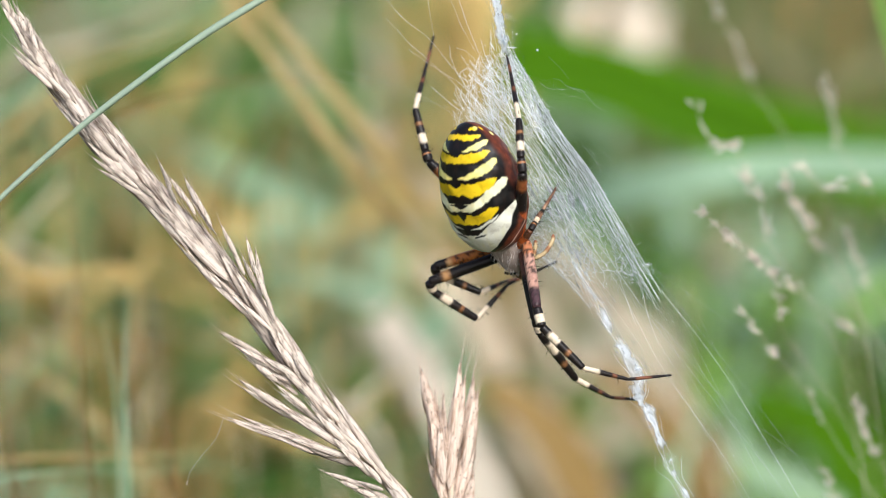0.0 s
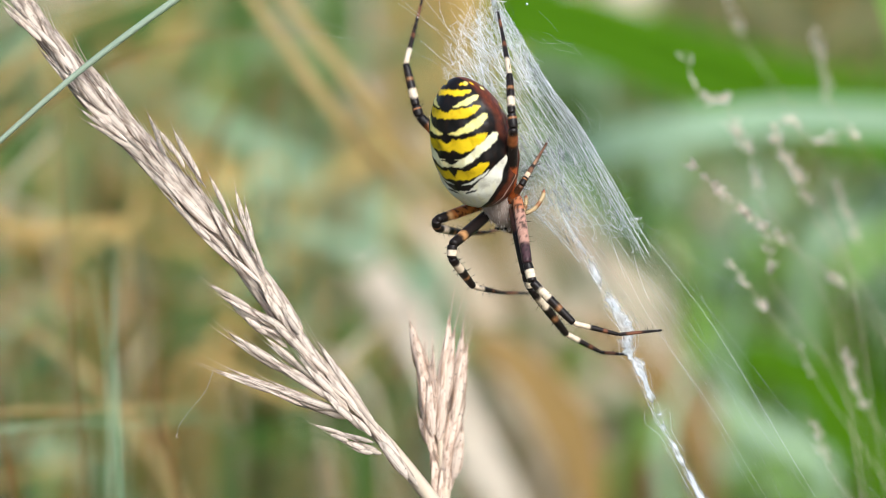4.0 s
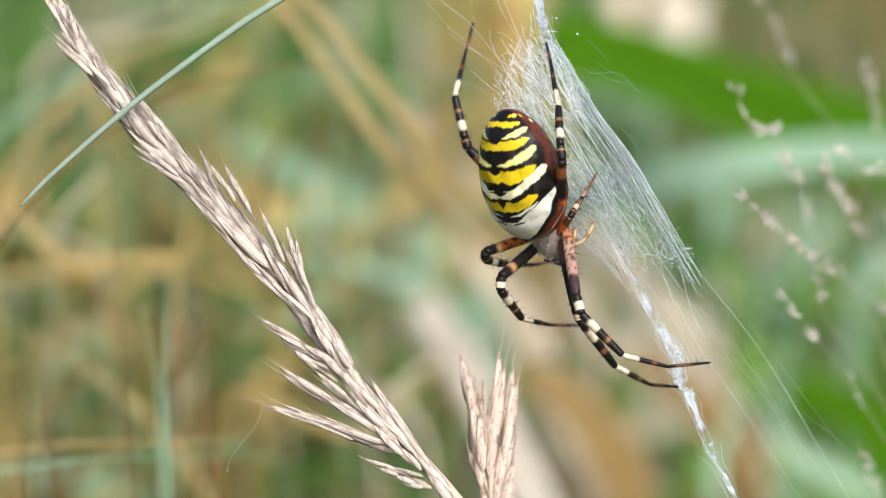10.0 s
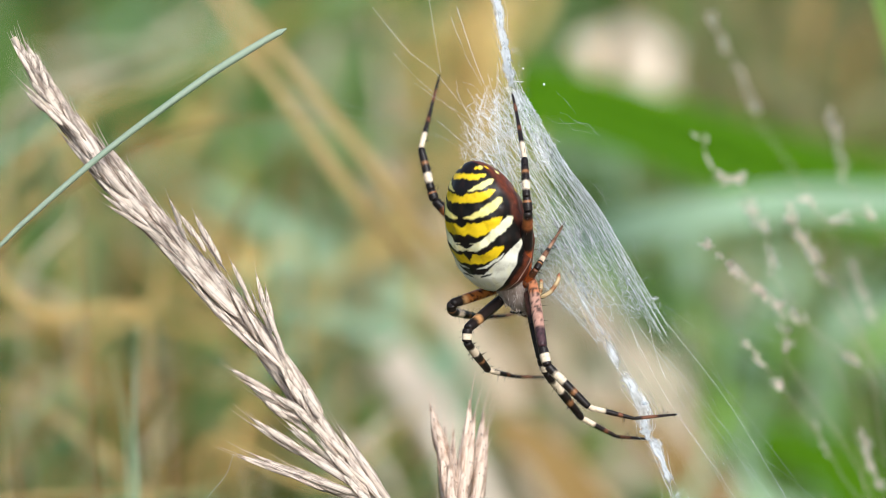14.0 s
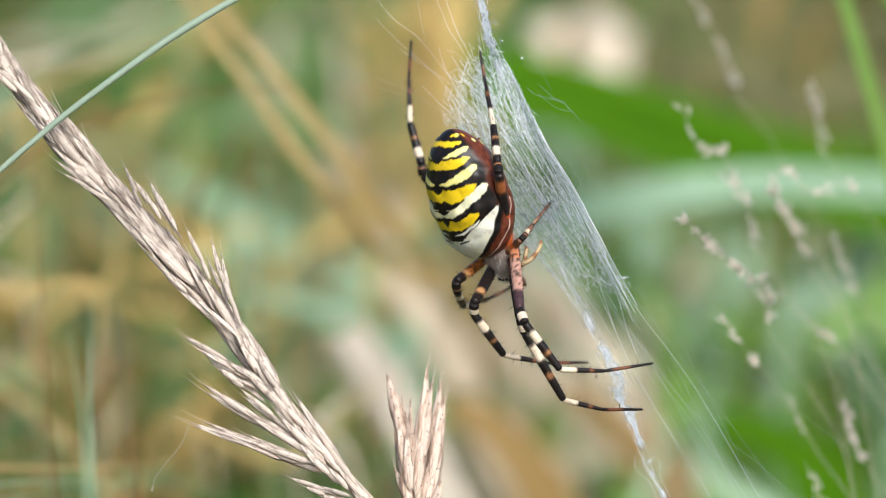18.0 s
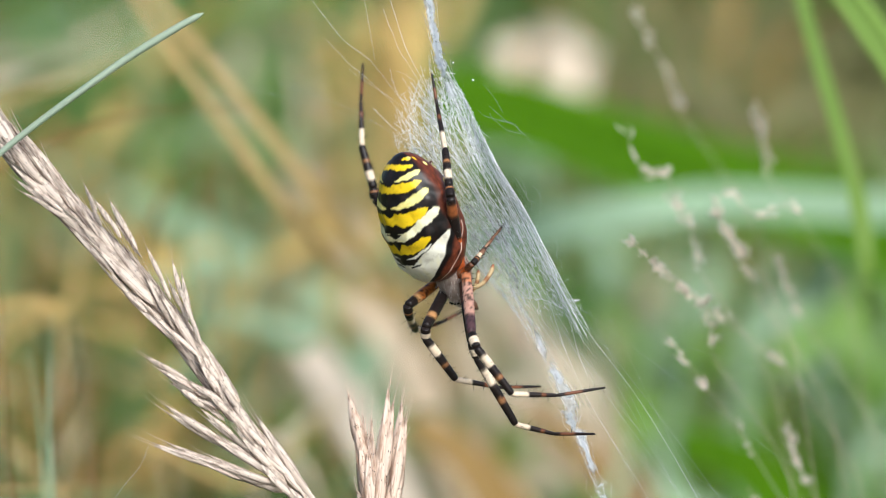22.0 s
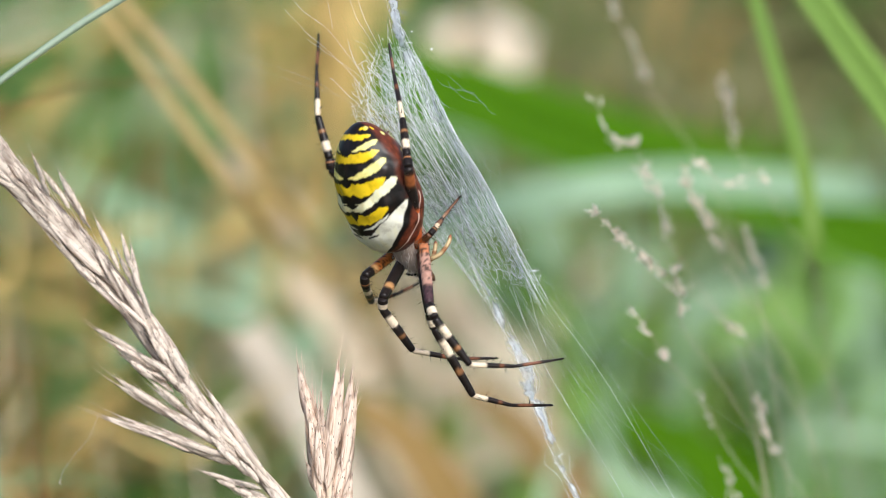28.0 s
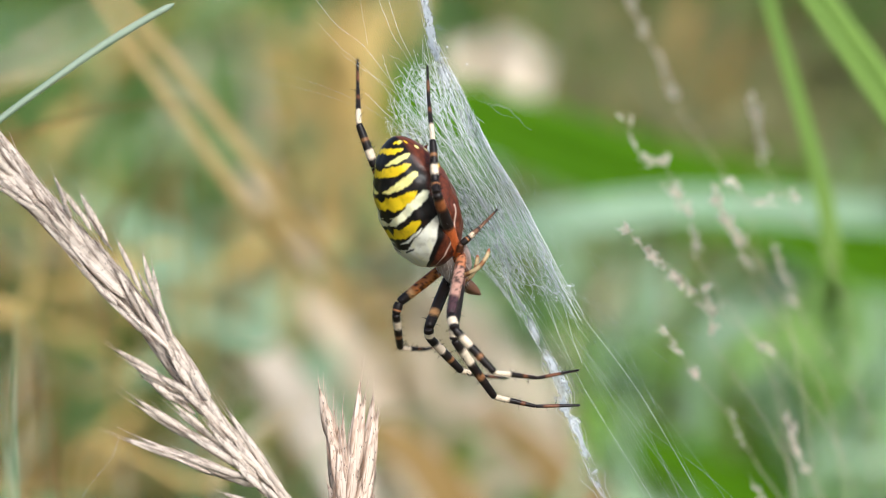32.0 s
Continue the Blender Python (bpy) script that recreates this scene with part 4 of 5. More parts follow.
    def clump(u, s):
        """How thickly the silk is matted there."""
        return 0.50 + 1.2 * noise.noise((u * 7.5, s * 3.4, 6)) + 0.7 * noise.noise((u * 19, s * 9, 2))

    # a thin veil of the finest silk, thinning out towards its edges
    n, m, verts, faces, tints = 120, 141, [], [], []
    for i in range(n + 1):
        for k in range(m):
            u, s = i / n * 1.08, k / (m - 1)
            a, b = hub(u, s)
            if u > 1:
                a, b = a + (u - 1) * 320, b
            pleat = 0.20 * noise.noise((s * 34 + u * 2, u * 5, 1)) + 0.10 * noise.noise((s * 70, u * 9, 4))
            verts.append((on_web(a, b, pleat) - WEB_AT) * MM)
            edge = min(1, u / 0.3) * min(1, max(0, 0.90 + 0.16 * (1 - s) - u + 0.10 * noise.noise((s * 8, u * 8, 3))) / 0.2) * min(1, s / 0.3) * min(1, (1.02 - s + 0.03 * noise.noise((u * 30, 1, 1))) / 0.10)
            tints.append((max(0, 0.78 * edge * clump(u, s)),) * 3)
    for i in range(n):
        for k in range(m - 1):
            a = i * m + k
            faces.append((a, a + 1, a + m + 1, a + m))
    mesh_object("hub_veil", verts, faces, VEIL, web, "", tints)

    # long taut threads that fan out from the top of the sheet
    verts, faces = [], []
    for k in range(84):
        s = min(1.0, max(0.02, (0.12, 0.25, 0.4, 0.55, 0.68, 0.8, 0.9, 0.97, 1.0)[k % 9] + rng.gauss(0, 0.05)))
        lo, hi = rng.uniform(-0.05, 0.5), rng.uniform(0.55, 1.02)
        ds, ph = rng.gauss(0, 0.05), rng.uniform(0, 50)
        pts = []
        for i in range(9):
            w = i / 8
            u = lo + (hi - lo) * w
            a, b = hub(u, min(1.01, s + ds * w + 0.012 * noise.noise((w * 7, ph, 1))))
            pts.append(on_web(a, b, 0.3 * noise.noise((ph, 2, 2))))
        r = rng.choice((0.010, 0.014, 0.019, 0.026, 0.034))
        line = smooth_line(pts, 25)
        vv, ff = tube_data([(p - WEB_AT) * MM for p in line], [r * (0.7 + 0.6 * abs(noise.noise((i * 0.4, ph, 4)))) * MM for i in range(25)], 4, len(verts))
        verts += vv
        faces += ff
    mesh_object("hub_silk", verts, faces, GAUZE, web)["kind"] = "stuff"

    # slack, curled and matted threads in clumps
    def curls(count, r, length, bend, material, seed, loose=False):
        rnd = random.Random(seed)
        verts, faces = [], []
        while count > 0:
            u, s = rnd.uniform(0.0, 0.98), rnd.uniform(0.0, 1.0) ** 0.8
            if clump(u, s) < rnd.uniform(0.3, 0.95) or u > 0.84 + 0.12 * s or (u < 0.1 and s < 0.3):
                continue
            count -= 1
            a, b = hub(u, s)
            way = rnd.gauss(1.02, 0.16 + 0.7 * max(0, u - 0.5)) + (math.pi if rnd.random() < 0.5 else 0)
            if loose:
                way = rnd.uniform(0, 2 * math.pi)
            curl, pts = rnd.gauss(0, bend), [on_web(a, b, rnd.uniform(-0.2, 0.2))]
            steps = rnd.randrange(5, 9)
            for _ in range(steps):
                step = length * rnd.uniform(0.6, 1.4) / steps
                a, b = a + math.cos(way) * step, b + math.sin(way) * step
                way += curl / steps + rnd.gauss(0, bend * 0.5)
                if a > hub((b - 60) / 470, 1.0)[0] + 5 or a < hub((b - 60) / 470, 0.0)[0] - 10 or b < 85:
                    break
                pts.append(on_web(a, b, rnd.uniform(-0.2, 0.2)))
            if len(pts) < 3:
                continue
            line = smooth_line(pts, 2 * steps + 1)
            k = rnd.uniform(0.6, 1.5)
            vv, ff = tube_data([(p - WEB_AT) * MM for p in line], [r * k * (0.6 + 0.8 * abs(noise.noise((i * 0.9, k * 9, r * 99)))) * MM for i in range(len(line))], 3, len(verts))
            verts += vv
            faces += ff
        mesh_object("hub_silk", verts, faces, material, web)["kind"] = "stuff"

    curls(110, 0.012, 110, 0.10, GAUZE, 31)
    curls(170, 0.015, 50, 0.45, GAUZE, 32)
    curls(300, 0.014, 36, 0.6, GAUZE, 35, True)
    curls(120, 0.020, 20, 0.5, GAUZE, 36, True)
    curls(120, 0.024, 30, 0.35, GAUZE, 33)
    curls(60, 0.034, 18, 0.35, SILK, 34)
    # single threads and knots that come in over the abdomen
    for way, r in (([(736, 20), (774, 62), (830, 112), (885, 168), (960, 280)], 0.008), ([(818, 143), (850, 172), (890, 208), (930, 262)], 0.014), ([(850, 72), (853, 96), (872, 132), (905, 186), (950, 270)], 0.014),
                   ([(774, 75), (822, 108), (870, 140), (915, 190)], 0.009), ([(840, -40), (868, 30), (890, 70), (925, 140), (975, 240)], 0.012), ([(862, 74), (880, 82), (897, 100), (930, 150)], 0.008),
                   ([(897, 119), (878, 112), (868, 122), (880, 132), (900, 130), (915, 150)], 0.014), 
                   ([(878, 160), (905, 205), (945, 270)], 0.016), ([(866, 150), (900, 230), (925, 290)], 0.010), ([(905, 60), (925, 120), (960, 190), (1010, 280)], 0.016)):
        places = [p + Vector((rng.uniform(-0.05, 0.05), 0, rng.uniform(-0.05, 0.05))) for p in smooth_line([on_web(a, b, -0.2) for a, b in way], 22)]
        thread("strand", places, [r * rng.uniform(0.7, 1.4) for _ in places], web, GAUZE, 4)
    # wisps blown clear of the sheet
    for k in range(16):
        u = rng.uniform(0.1, 0.75)
        a, b = hub(u, 1.0)
        a, b = a + rng.uniform(12, 110) * (0.4 + u), b + rng.uniform(-40, 10)
        way, pts = rng.gauss(0.75, 0.35), []
        for _ in range(5):
            pts.append(on_web(a, b, rng.uniform(0, 1.2)))
            a, b, way = a + math.cos(way) * 14, b + math.sin(way) * 14, way + rng.gauss(0, 0.35)
        thread("wisp", smooth_line(pts, 13), 0.006, web, FAINT, 4)
    # clots and specks caught in the silk
    verts, faces = [], []
    for k in range(230):
        u, s = rng.betavariate(1.4, 1.5), 1 - rng.betavariate(0.9, 1.9)
        a, b = hub(u, s)
        ln, tilt = rng.choice((0, 0, 6, 10, 16)) * rng.uniform(0.5, 1.2), rng.gauss(1.0, 0.5)
        r = rng.uniform(0.016, 0.05) if ln else rng.uniform(0.02, 0.055)
        pts = [on_web(a + math.cos(tilt) * ln * w + rng.uniform(-1, 1), b + math.sin(tilt) * ln * w + rng.uniform(-1, 1) + 1.2 * w, rng.uniform(-0.25, 0.1)) for w in (0, 0.33, 0.66, 1)]
        line = smooth_line(pts, 7)
        vv, ff = tube_data([(p - WEB_AT) * MM for p in line], [r * q * MM for q in (0.2, 0.7, 1.1, 0.8, 1.0, 0.6, 0.1)], 5, len(verts))
        verts += vv
        faces += ff
    mesh_object("silk_specks", verts, faces, SILK, web)["kind"] = "stuff"
    # bright fan of threads above the abdomen
    verts, faces = [], []
    knots = [(rng.uniform(868, 930), rng.uniform(95, 175), rng.gauss(0.78, 0.16)) for _ in range(11)]
    for k in range(34):
        a, b, tilt = knots[k % 11]
        a, b, ln, tilt = a + rng.gauss(0, 5), b + rng.gauss(0, 14), rng.uniform(35, 150), tilt + rng.gauss(0, 0.10)
        pts = [on_web(a + math.cos(tilt) * ln * w + rng.uniform(-1.2, 1.2), b + math.sin(tilt) * ln * w + rng.uniform(-1.2, 1.2), rng.uniform(-0.2, 0.2)) for w in (0, 0.33, 0.66, 1)]
        line = smooth_line(pts, 9)
        vv, ff = tube_data([(p - WEB_AT) * MM for p in line], [rng.choice((0.010, 0.016, 0.032)) * MM] * 9, 4, len(verts))
        verts += vv
        faces += ff
    mesh_object("hub_silk", verts, faces, GAUZE, web)["kind"] = "stuff"
    # torn lower fringe
    verts, faces = [], []
    for _ in range(150):
        u, s = rng.uniform(0.56, 0.88), 1 - rng.betavariate(1, 1.7)
        a, b = hub(u, s)
        pts = [on_web(a, b)]
        for i in range(6):
            a, b = a + rng.uniform(-6, 9), b + rng.uniform(-5, 9)
            pts.append(on_web(a, b, rng.uniform(-0.3, 0.3)))
        line = smooth_line(pts, 16)
        vv, ff = tube_data([(p - WEB_AT) * MM for p in line], [rng.choice((0.009, 0.014, 0.026)) * MM] * 16, 4, len(verts))
        verts += vv
        faces += ff
    mesh_object("torn_fringe", verts, faces, GAUZE, web)["kind"] = "stuff"
    # dew-like beads of glue
    for a, b, s in ((1005, 78, 0.11), (1045, 222, 0.13), (1155, 424, 0.11), (1112, 398, 0.10), (968, 50, 0.08), (1000, 150, 0.08), (1025, 185, 0.09), (1090, 330, 0.07), (1120, 360, 0.07), (1066, 270, 0.07)):
        v, f = tube_data([(on_web(a, b, -0.2) - WEB_AT + Vector((0, 0, s * z))) * MM for z in (-1, -0.8, -0.3, 0.3, 0.8, 1)], [s * x * MM for x in (0.05, 0.6, 0.95, 0.95, 0.6, 0.05)], 8)
        mesh_object("bead", v, f, SILK, web)
    return web


WEB = build_web()


# ---- the spider ----
TAIL = spot(893.5, 210, -2)
AXIS = Vector((0.239, 0.342, -0.909)).normalized()           # from the tail to the head
BACK = Vector((-0.68, -0.73, 0.0))
BACK = (BACK - AXIS * BACK.dot(AXIS)).normalized()          # away from the web
SIDE = AXIS.cross(BACK)                                     # to the side turned to the eye
BLACK, YELLOW, CREAM, RED = (0.008, 0.007, 0.007), (0.80, 0.55, 0.010), (0.80, 0.78, 0.52), (0.19, 0.045, 0.02)
WHITE = (0.80, 0.78, 0.66)
LEMON = (0.82, 0.74, 0.26)
ORANGE, DARK, BUFF, PINK = (0.36, 0.085, 0.02), (0.014, 0.010, 0.009), (0.70, 0.57, 0.42), (0.42, 0.235, 0.18)


def body_frame(at):
    m = Matrix((SIDE, BACK, AXIS)).transposed().to_4x4()
    m.translation = at * MM
    return m


def blend(a, b, s):
    s = max(0.0, min(1.0, s))
    return tuple(p + (q - p) * s for p, q in zip(a, b))


# bands over the back, the same on either side of its ridge: colour, places (degrees from the ridge, way along from the
# tail), half widths at the same places
BANDS = (
    (YELLOW, ((45, 0.030), (75, 0.036), (105, 0.030)), (0.004, 0.014, 0.004)),
    (YELLOW, ((0, 0.060), (35, 0.072), (84, 0.092)), (0.014, 0.019, 0.010)),
    (LEMON, ((20, 0.148), (52, 0.140), (90, 0.138)), (0.006, 0.024, 0.014)),
    (YELLOW, ((0, 0.206), (14, 0.196), (40, 0.208), (80, 0.212)), (0.022, 0.032, 0.035, 0.016)),
    (LEMON, ((9, 0.325), (18, 0.325), (44, 0.303), (88, 0.278)), (0.010, 0.016, 0.036, 0.020)),
    (YELLOW, ((0, 0.428), (9, 0.406), (24, 0.424), (46, 0.415), (74, 0.382)), (0.030, 0.046, 0.050, 0.046, 0.018)),
    (CREAM, ((12, 0.520), (26, 0.520), (30, 0.520)), (0.002, 0.008, 0.002)),
    (CREAM, ((3, 0.562), (16, 0.552), (44, 0.488), (66, 0.452), (92, 0.408)), (0.014, 0.030, 0.042, 0.042, 0.020)),
    (YELLOW, ((0, 0.668), (8, 0.640), (22, 0.650), (40, 0.618), (66, 0.580)), (0.018, 0.042, 0.042, 0.044, 0.012)),
    (WHITE, ((10, 0.722), (24, 0.712), (50, 0.655), (64, 0.62)), (0.004, 0.012, 0.010, 0.006)))
FRONT = ((0, 0.765), (14, 0.775), (40, 0.690), (82, 0.598))    # upper edge of the white front
RIM = ((0.58, 86), (0.68, 76), (0.78, 64), (0.90, 42), (0.955, 20), (0.97, 0))   # its outer edge


def table(x, rows):
    return float(np.interp(x, [r[0] for r in rows], [r[1] for r in rows]))


def abdomen_tint(u, deg):
    """The markings at u along the back (0 tail, 1 head), deg from its ridge."""
    a = abs(deg + 3) * 1.07
    wob = 0.007 * noise.noise((deg * 0.10, u * 9, 3)) + 0.006 * noise.noise((deg * 0.3, u * 16, 9))
    s = u + wob + 0.022 * (min(a, 70) / 60) ** 2 * min(1, u / 0.2) * min(1, max(0, 0.85 - u) / 0.15)
    col = blend(BLACK, (0.035, 0.016, 0.010), 0.6 * noise.noise((deg * 0.12, u * 14, 2)))
    for c, way, half in BANDS:
        lo, hi = way[0][0], way[-1][0]
        h = float(np.interp(a, [w[0] for w in way], half))
        ends = min(1.0, max(0.0, (hi - 10 + 5 * noise.noise((u * 30, 7, 1)) - a) / 9)) ** 0.5
        if lo > 0:
            ends *= min(1.0, max(0.0, (a - lo + 4) / 7)) ** 0.5
        k = (0.92 * h * ends * (1 + 0.25 * noise.noise((deg * 0.16, u * 5, 21))) - abs(s - table(a, way))) / 0.0035
        if k > -1 and ends > 0:
            shade = c
            if c == YELLOW:
                shade = blend(YELLOW, LEMON, (a - 62) / 30 + 0.35 * noise.noise((deg * 0.2, u * 30, 1)))
            elif c in (LEMON, CREAM):
                shade = blend(c, YELLOW, 0.25 - a / 160 + 0.3 * noise.noise((deg * 0.2, u * 25, 4)))
            col = blend(col, shade, (k + 1) / 2)
    # white front with a few dark commas, closed by a black line and a red-brown crescent
    rim = table(u, RIM) + 2.5 * noise.noise((u * 14, 4, 4))
    if s > table(a, FRONT) and u > 0.57:
        k = min((s - table(a, FRONT)) / 0.008, (rim - a) / 2.5)
        col = blend(col, blend(WHITE, LEMON, 0.4 * noise.noise((deg * 0.12, u * 12, 6))), k)
        comma = 1 - abs(s - 0.805 + 0.0011 * a) / 0.011
        if 6 < a < 30:
            col = blend(col, BLACK, 1.4 * comma * min(1, (30 - a) / 6, (a - 6) / 3))
    net = 0.5 + 0.5 * noise.noise((deg * 0.14, u * 24, 8)) + 0.3 * noise.noise((deg * 0.4, u * 50, 3))
    flank = blend(RED, (0.022, 0.010, 0.008), net * 0.9)
    if u > 0.57:
        col = blend(col, BLACK, (a - rim) / 2.5) if a < rim + 9 else blend(BLACK, flank, (a - rim - 9) / 6)
        # thin pale hem beside the chest
        col = blend(col, (0.62, 0.46, 0.38), 1.3 - abs(a - rim - 34) / 2.5)
    else:
        col = blend(col, flank, (a - 80 - 6 * noise.noise((u * 9, 2, 5))) / 14)
    # pale spots round the spinnerets
    for x, y, w, c in ((134, 0.27, 0.022, YELLOW), (141, 0.15, 0.016, LEMON), (118, 0.10, 0.014, LEMON), (150, 0.36, 0.014, CREAM), (100, 0.045, 0.012, YELLOW)):
        k = 1 - (((a - x) / 500) ** 2 + ((u - y) * 0.8) ** 2) ** 0.5 / w
        col = blend(col, c, k * 3)
    return col


def build_abdomen(spider):
    rows, cols = 200, 230
    verts, faces, tints = [], [], []
    for i in range(rows + 1):
        u = i / rows
        s = -math.cos(math.pi * u)
        r = math.sqrt(max(0, 1 - s * s)) ** (0.94 if s > 0 else 0.94 + 0.14 * s * s)
        swell = 1 + 0.10 * s
        for k in range(cols):
            deg = 360 * k / cols - 180
            w = radians(deg)
            lat, back = 4.05 * r * swell * math.sin(w), 3.75 * r * swell * math.cos(w)
            if back < 0:
                back *= 0.80
            dent = 1 - 0.010 * math.cos(40 * u) * max(0, math.cos(w)) * r
            n = 0.05 * noise.noise((lat * 0.9, back * 0.9, s * 5))
            bend = -0.55 * (1 - s * s) * 0.3
            verts.append(Vector((lat * dent * (1 + n), back * dent * (1 + n) + bend, 6.15 * s)) * MM)
            tints.append(abdomen_tint((s + 1) / 2, deg))
    for i in range(rows):
        for k in range(cols):
            a, b = i * cols + k, i * cols + (k + 1) % cols
            faces.append((a, b, b + cols, a + cols))
    ob = mesh_object("abdomen", verts, faces, SKIN, spider, "yellow, white and black banded abdomen with red-brown flanks", tints)
    ob.matrix_basis = body_frame(Vector((0.70, 2.0, -5.65)))
    # spinnerets under the tail
    for k, (x, y, z) in enumerate(((0.3, -1.6, -3.8), (-0.3, -1.6, -3.8))):
        line = [Vector((x, y, z)) + Vector((0.1 * x, -0.25, -0.12)) * i for i in range(5)]
        v, f = tube_data([p * MM for p in line], [r * MM for r in (0.25, 0.26, 0.22, 0.16, 0.05)], 10)
        sp = mesh_object("spinneret", v, f, LEG, ob, "", [(0.10, 0.03, 0.02)] * len(v))
    return ob


def build_front(spider):
    """The head and chest under silver hair, with eyes, jaws and feelers."""
    rows, cols = 44, 40
    verts, faces, tints = [], [], []
    rng = random.Random(5)
    for i in range(rows + 1):
        u = i / rows
        s = -math.cos(math.pi * u)
        r = math.sqrt(max(0, 1 - s * s))
        narrow = 1.0 - 0.33 * max(0, s) ** 1.2
        for k in range(cols):
            w = 2 * math.pi * k / cols
            x, y = 2.25 * r * narrow * math.sin(w), 1.45 * r * (1 - 0.12 * s) * math.cos(w)
            n = 1 + 0.05 * noise.noise((x * 2, y * 2, s * 7))
            verts.append(Vector((x * n, y * n, 3.1 * s)) * MM)
            hair = 0.5 + 0.5 * noise.noise((x * 5, y * 5, s * 4))
            c = blend((0.36, 0.27, 0.23), (0.56, 0.46, 0.41), hair)
            c = blend(c, (0.16, 0.10, 0.075), max(0, (abs(math.sin(w)) - 0.75) * 3))
            c = blend(c, (0.10, 0.07, 0.06), (s - 0.86) * 9)
            tints.append(c)
    for i in range(rows):
        for k in range(cols):
            a, b = i * cols + k, i * cols + (k + 1) % cols
            faces.append((a, b, b + cols, a + cols))
    # silver hairs lying forward
    for _ in range(300):
        u, w = rng.uniform(0.12, 0.95), rng.uniform(-1.7, 1.7)
        s = -math.cos(math.pi * u)
        r = math.sqrt(1 - s * s)
        p = Vector((2.25 * r * (1.0 - 0.33 * max(0, s) ** 1.2) * math.sin(w), 1.45 * r * (1 - 0.12 * s) * math.cos(w), 3.1 * s))
        d = Vector((p.x * 0.15, p.y * 0.25, 0.5)) + Vector((rng.uniform(-0.1, 0.1), 0, 0))
        v, f = tube_data([p * MM, (p + d * 0.5) * MM, (p + d * 0.8) * MM], [0.022 * MM, 0.015 * MM, 0.003 * MM], 3, len(verts))
        verts += v
        faces += f
        tints += [(0.62, 0.54, 0.49)] * len(v)
    ob = mesh_object("head_and_chest", verts, faces, FUR, spider, "silver-haired head and chest", tints)
    m = body_frame(Vector((3.1, 4.6, -10.6)))
    ob.matrix_basis = m
    for x in (-0.55, -0.2, 0.2, 0.55):
        line = [Vector((x, 0.95 - abs(x) * 0.35, 2.72 + 0.1 * z)) for z in (-1, 0, 0.8, 1.2)]
        v, f = tube_data([p * MM for p in line], [q * MM for q in (0.10, 0.14, 0.10, 0.02)], 8)
        mesh_object("eye", v, f, LEG, ob, "glossy black eye", [(0.008, 0.007, 0.007)] * len(v))
    for x in (-0.45, 0.45):
        line = [Vector((x, -0.2 - 0.25 * z, 2.5 + 0.42 * z)) for z in range(5)]
        v, f = tube_data([p * MM for p in line], [q * MM for q in (0.42, 0.50, 0.46, 0.36, 0.10)], 10)
        mesh_object("jaw", v, f, LEG, ob, "", [(0.16, 0.08, 0.05)] * len(v))
    return ob


def limb_mesh(name, length, r0, r1, bands, rng, spines=0, speckle=0.0, belly=0.15):
    """A leg joint along z from 0 to its length in millimetres, ringed with colour, with bristles."""
    n, sides = 30, 14
    line = [Vector((0, 0, length * i / (n - 1))) for i in range(n)]
    radii = []
    for i in range(n):
        u = i / (n - 1)
        radii.append((r0 + (r1 - r0) * u) * (1 + belly * math.sin(math.pi * u)) * min(1, 0.84 + 5 * min(u, 1 - u)))
    v, f = tube_data(line, radii, sides)
    tints = []
    for j, p in enumerate(v):
        u = p.z / length + 0.02 * noise.noise((p.x * 6, p.y * 6, p.z * 3))
        col = bands[-1][1]
        prev = None
        for end, c in bands:
            if u <= end:
                col = c
                if prev is not None and u - prev[0] < 0.035:
                    col = blend(prev[1], c, (u - prev[0]) / 0.035)
                break
            prev = (end, c)
        if speckle and noise.noise((p.x * 5, p.y * 5, p.z * 4.5)) > 0.22:
            col = blend(col, DARK, speckle)
        tints.append(blend(col, tuple(1.25 * x for x in col), 0.5 + noise.noise((p.x * 9, p.y * 9, p.z * 9))))
    v = [p * MM for p in v]
    # bristles, and a down of short hairs
    for k in range(spines + int(length * 16)):
        fine = k >= spines
        w, z = rng.uniform(0, 2 * math.pi), length * rng.uniform(0.05, 0.97)
        r = (r0 + (r1 - r0) * z / length) * 0.9
        d = Vector((math.cos(w), math.sin(w), 0.3 if not fine else 0.8))
        h = rng.uniform(0.5, 0.95) if not fine else rng.uniform(0.10, 0.22)
        p = Vector((math.cos(w) * r, math.sin(w) * r, z))
        t = 0.030 if not fine else 0.009
        a, b = tube_data([p * MM, (p + d * h * 0.4) * MM, (p + d * h * 0.75) * MM], [t * MM, t * 0.7 * MM, 0.002 * MM], 3, len(v))
        v += a
        f += b
        tints += [(0.02, 0.015, 0.012)] * len(a)
    me = bpy.data.meshes.new(name)
    me.from_pydata([tuple(p) for p in v], [], f)
    at = me.color_attributes.new("tint", "FLOAT_COLOR", "POINT")
    at.data.foreach_set("color", np.asarray([(*c, 1.0) for c in tints], dtype=np.float32).ravel())
    me.materials.append(LEG)
    me.polygons.foreach_set("use_smooth", [True] * len(me.polygons))
    return me


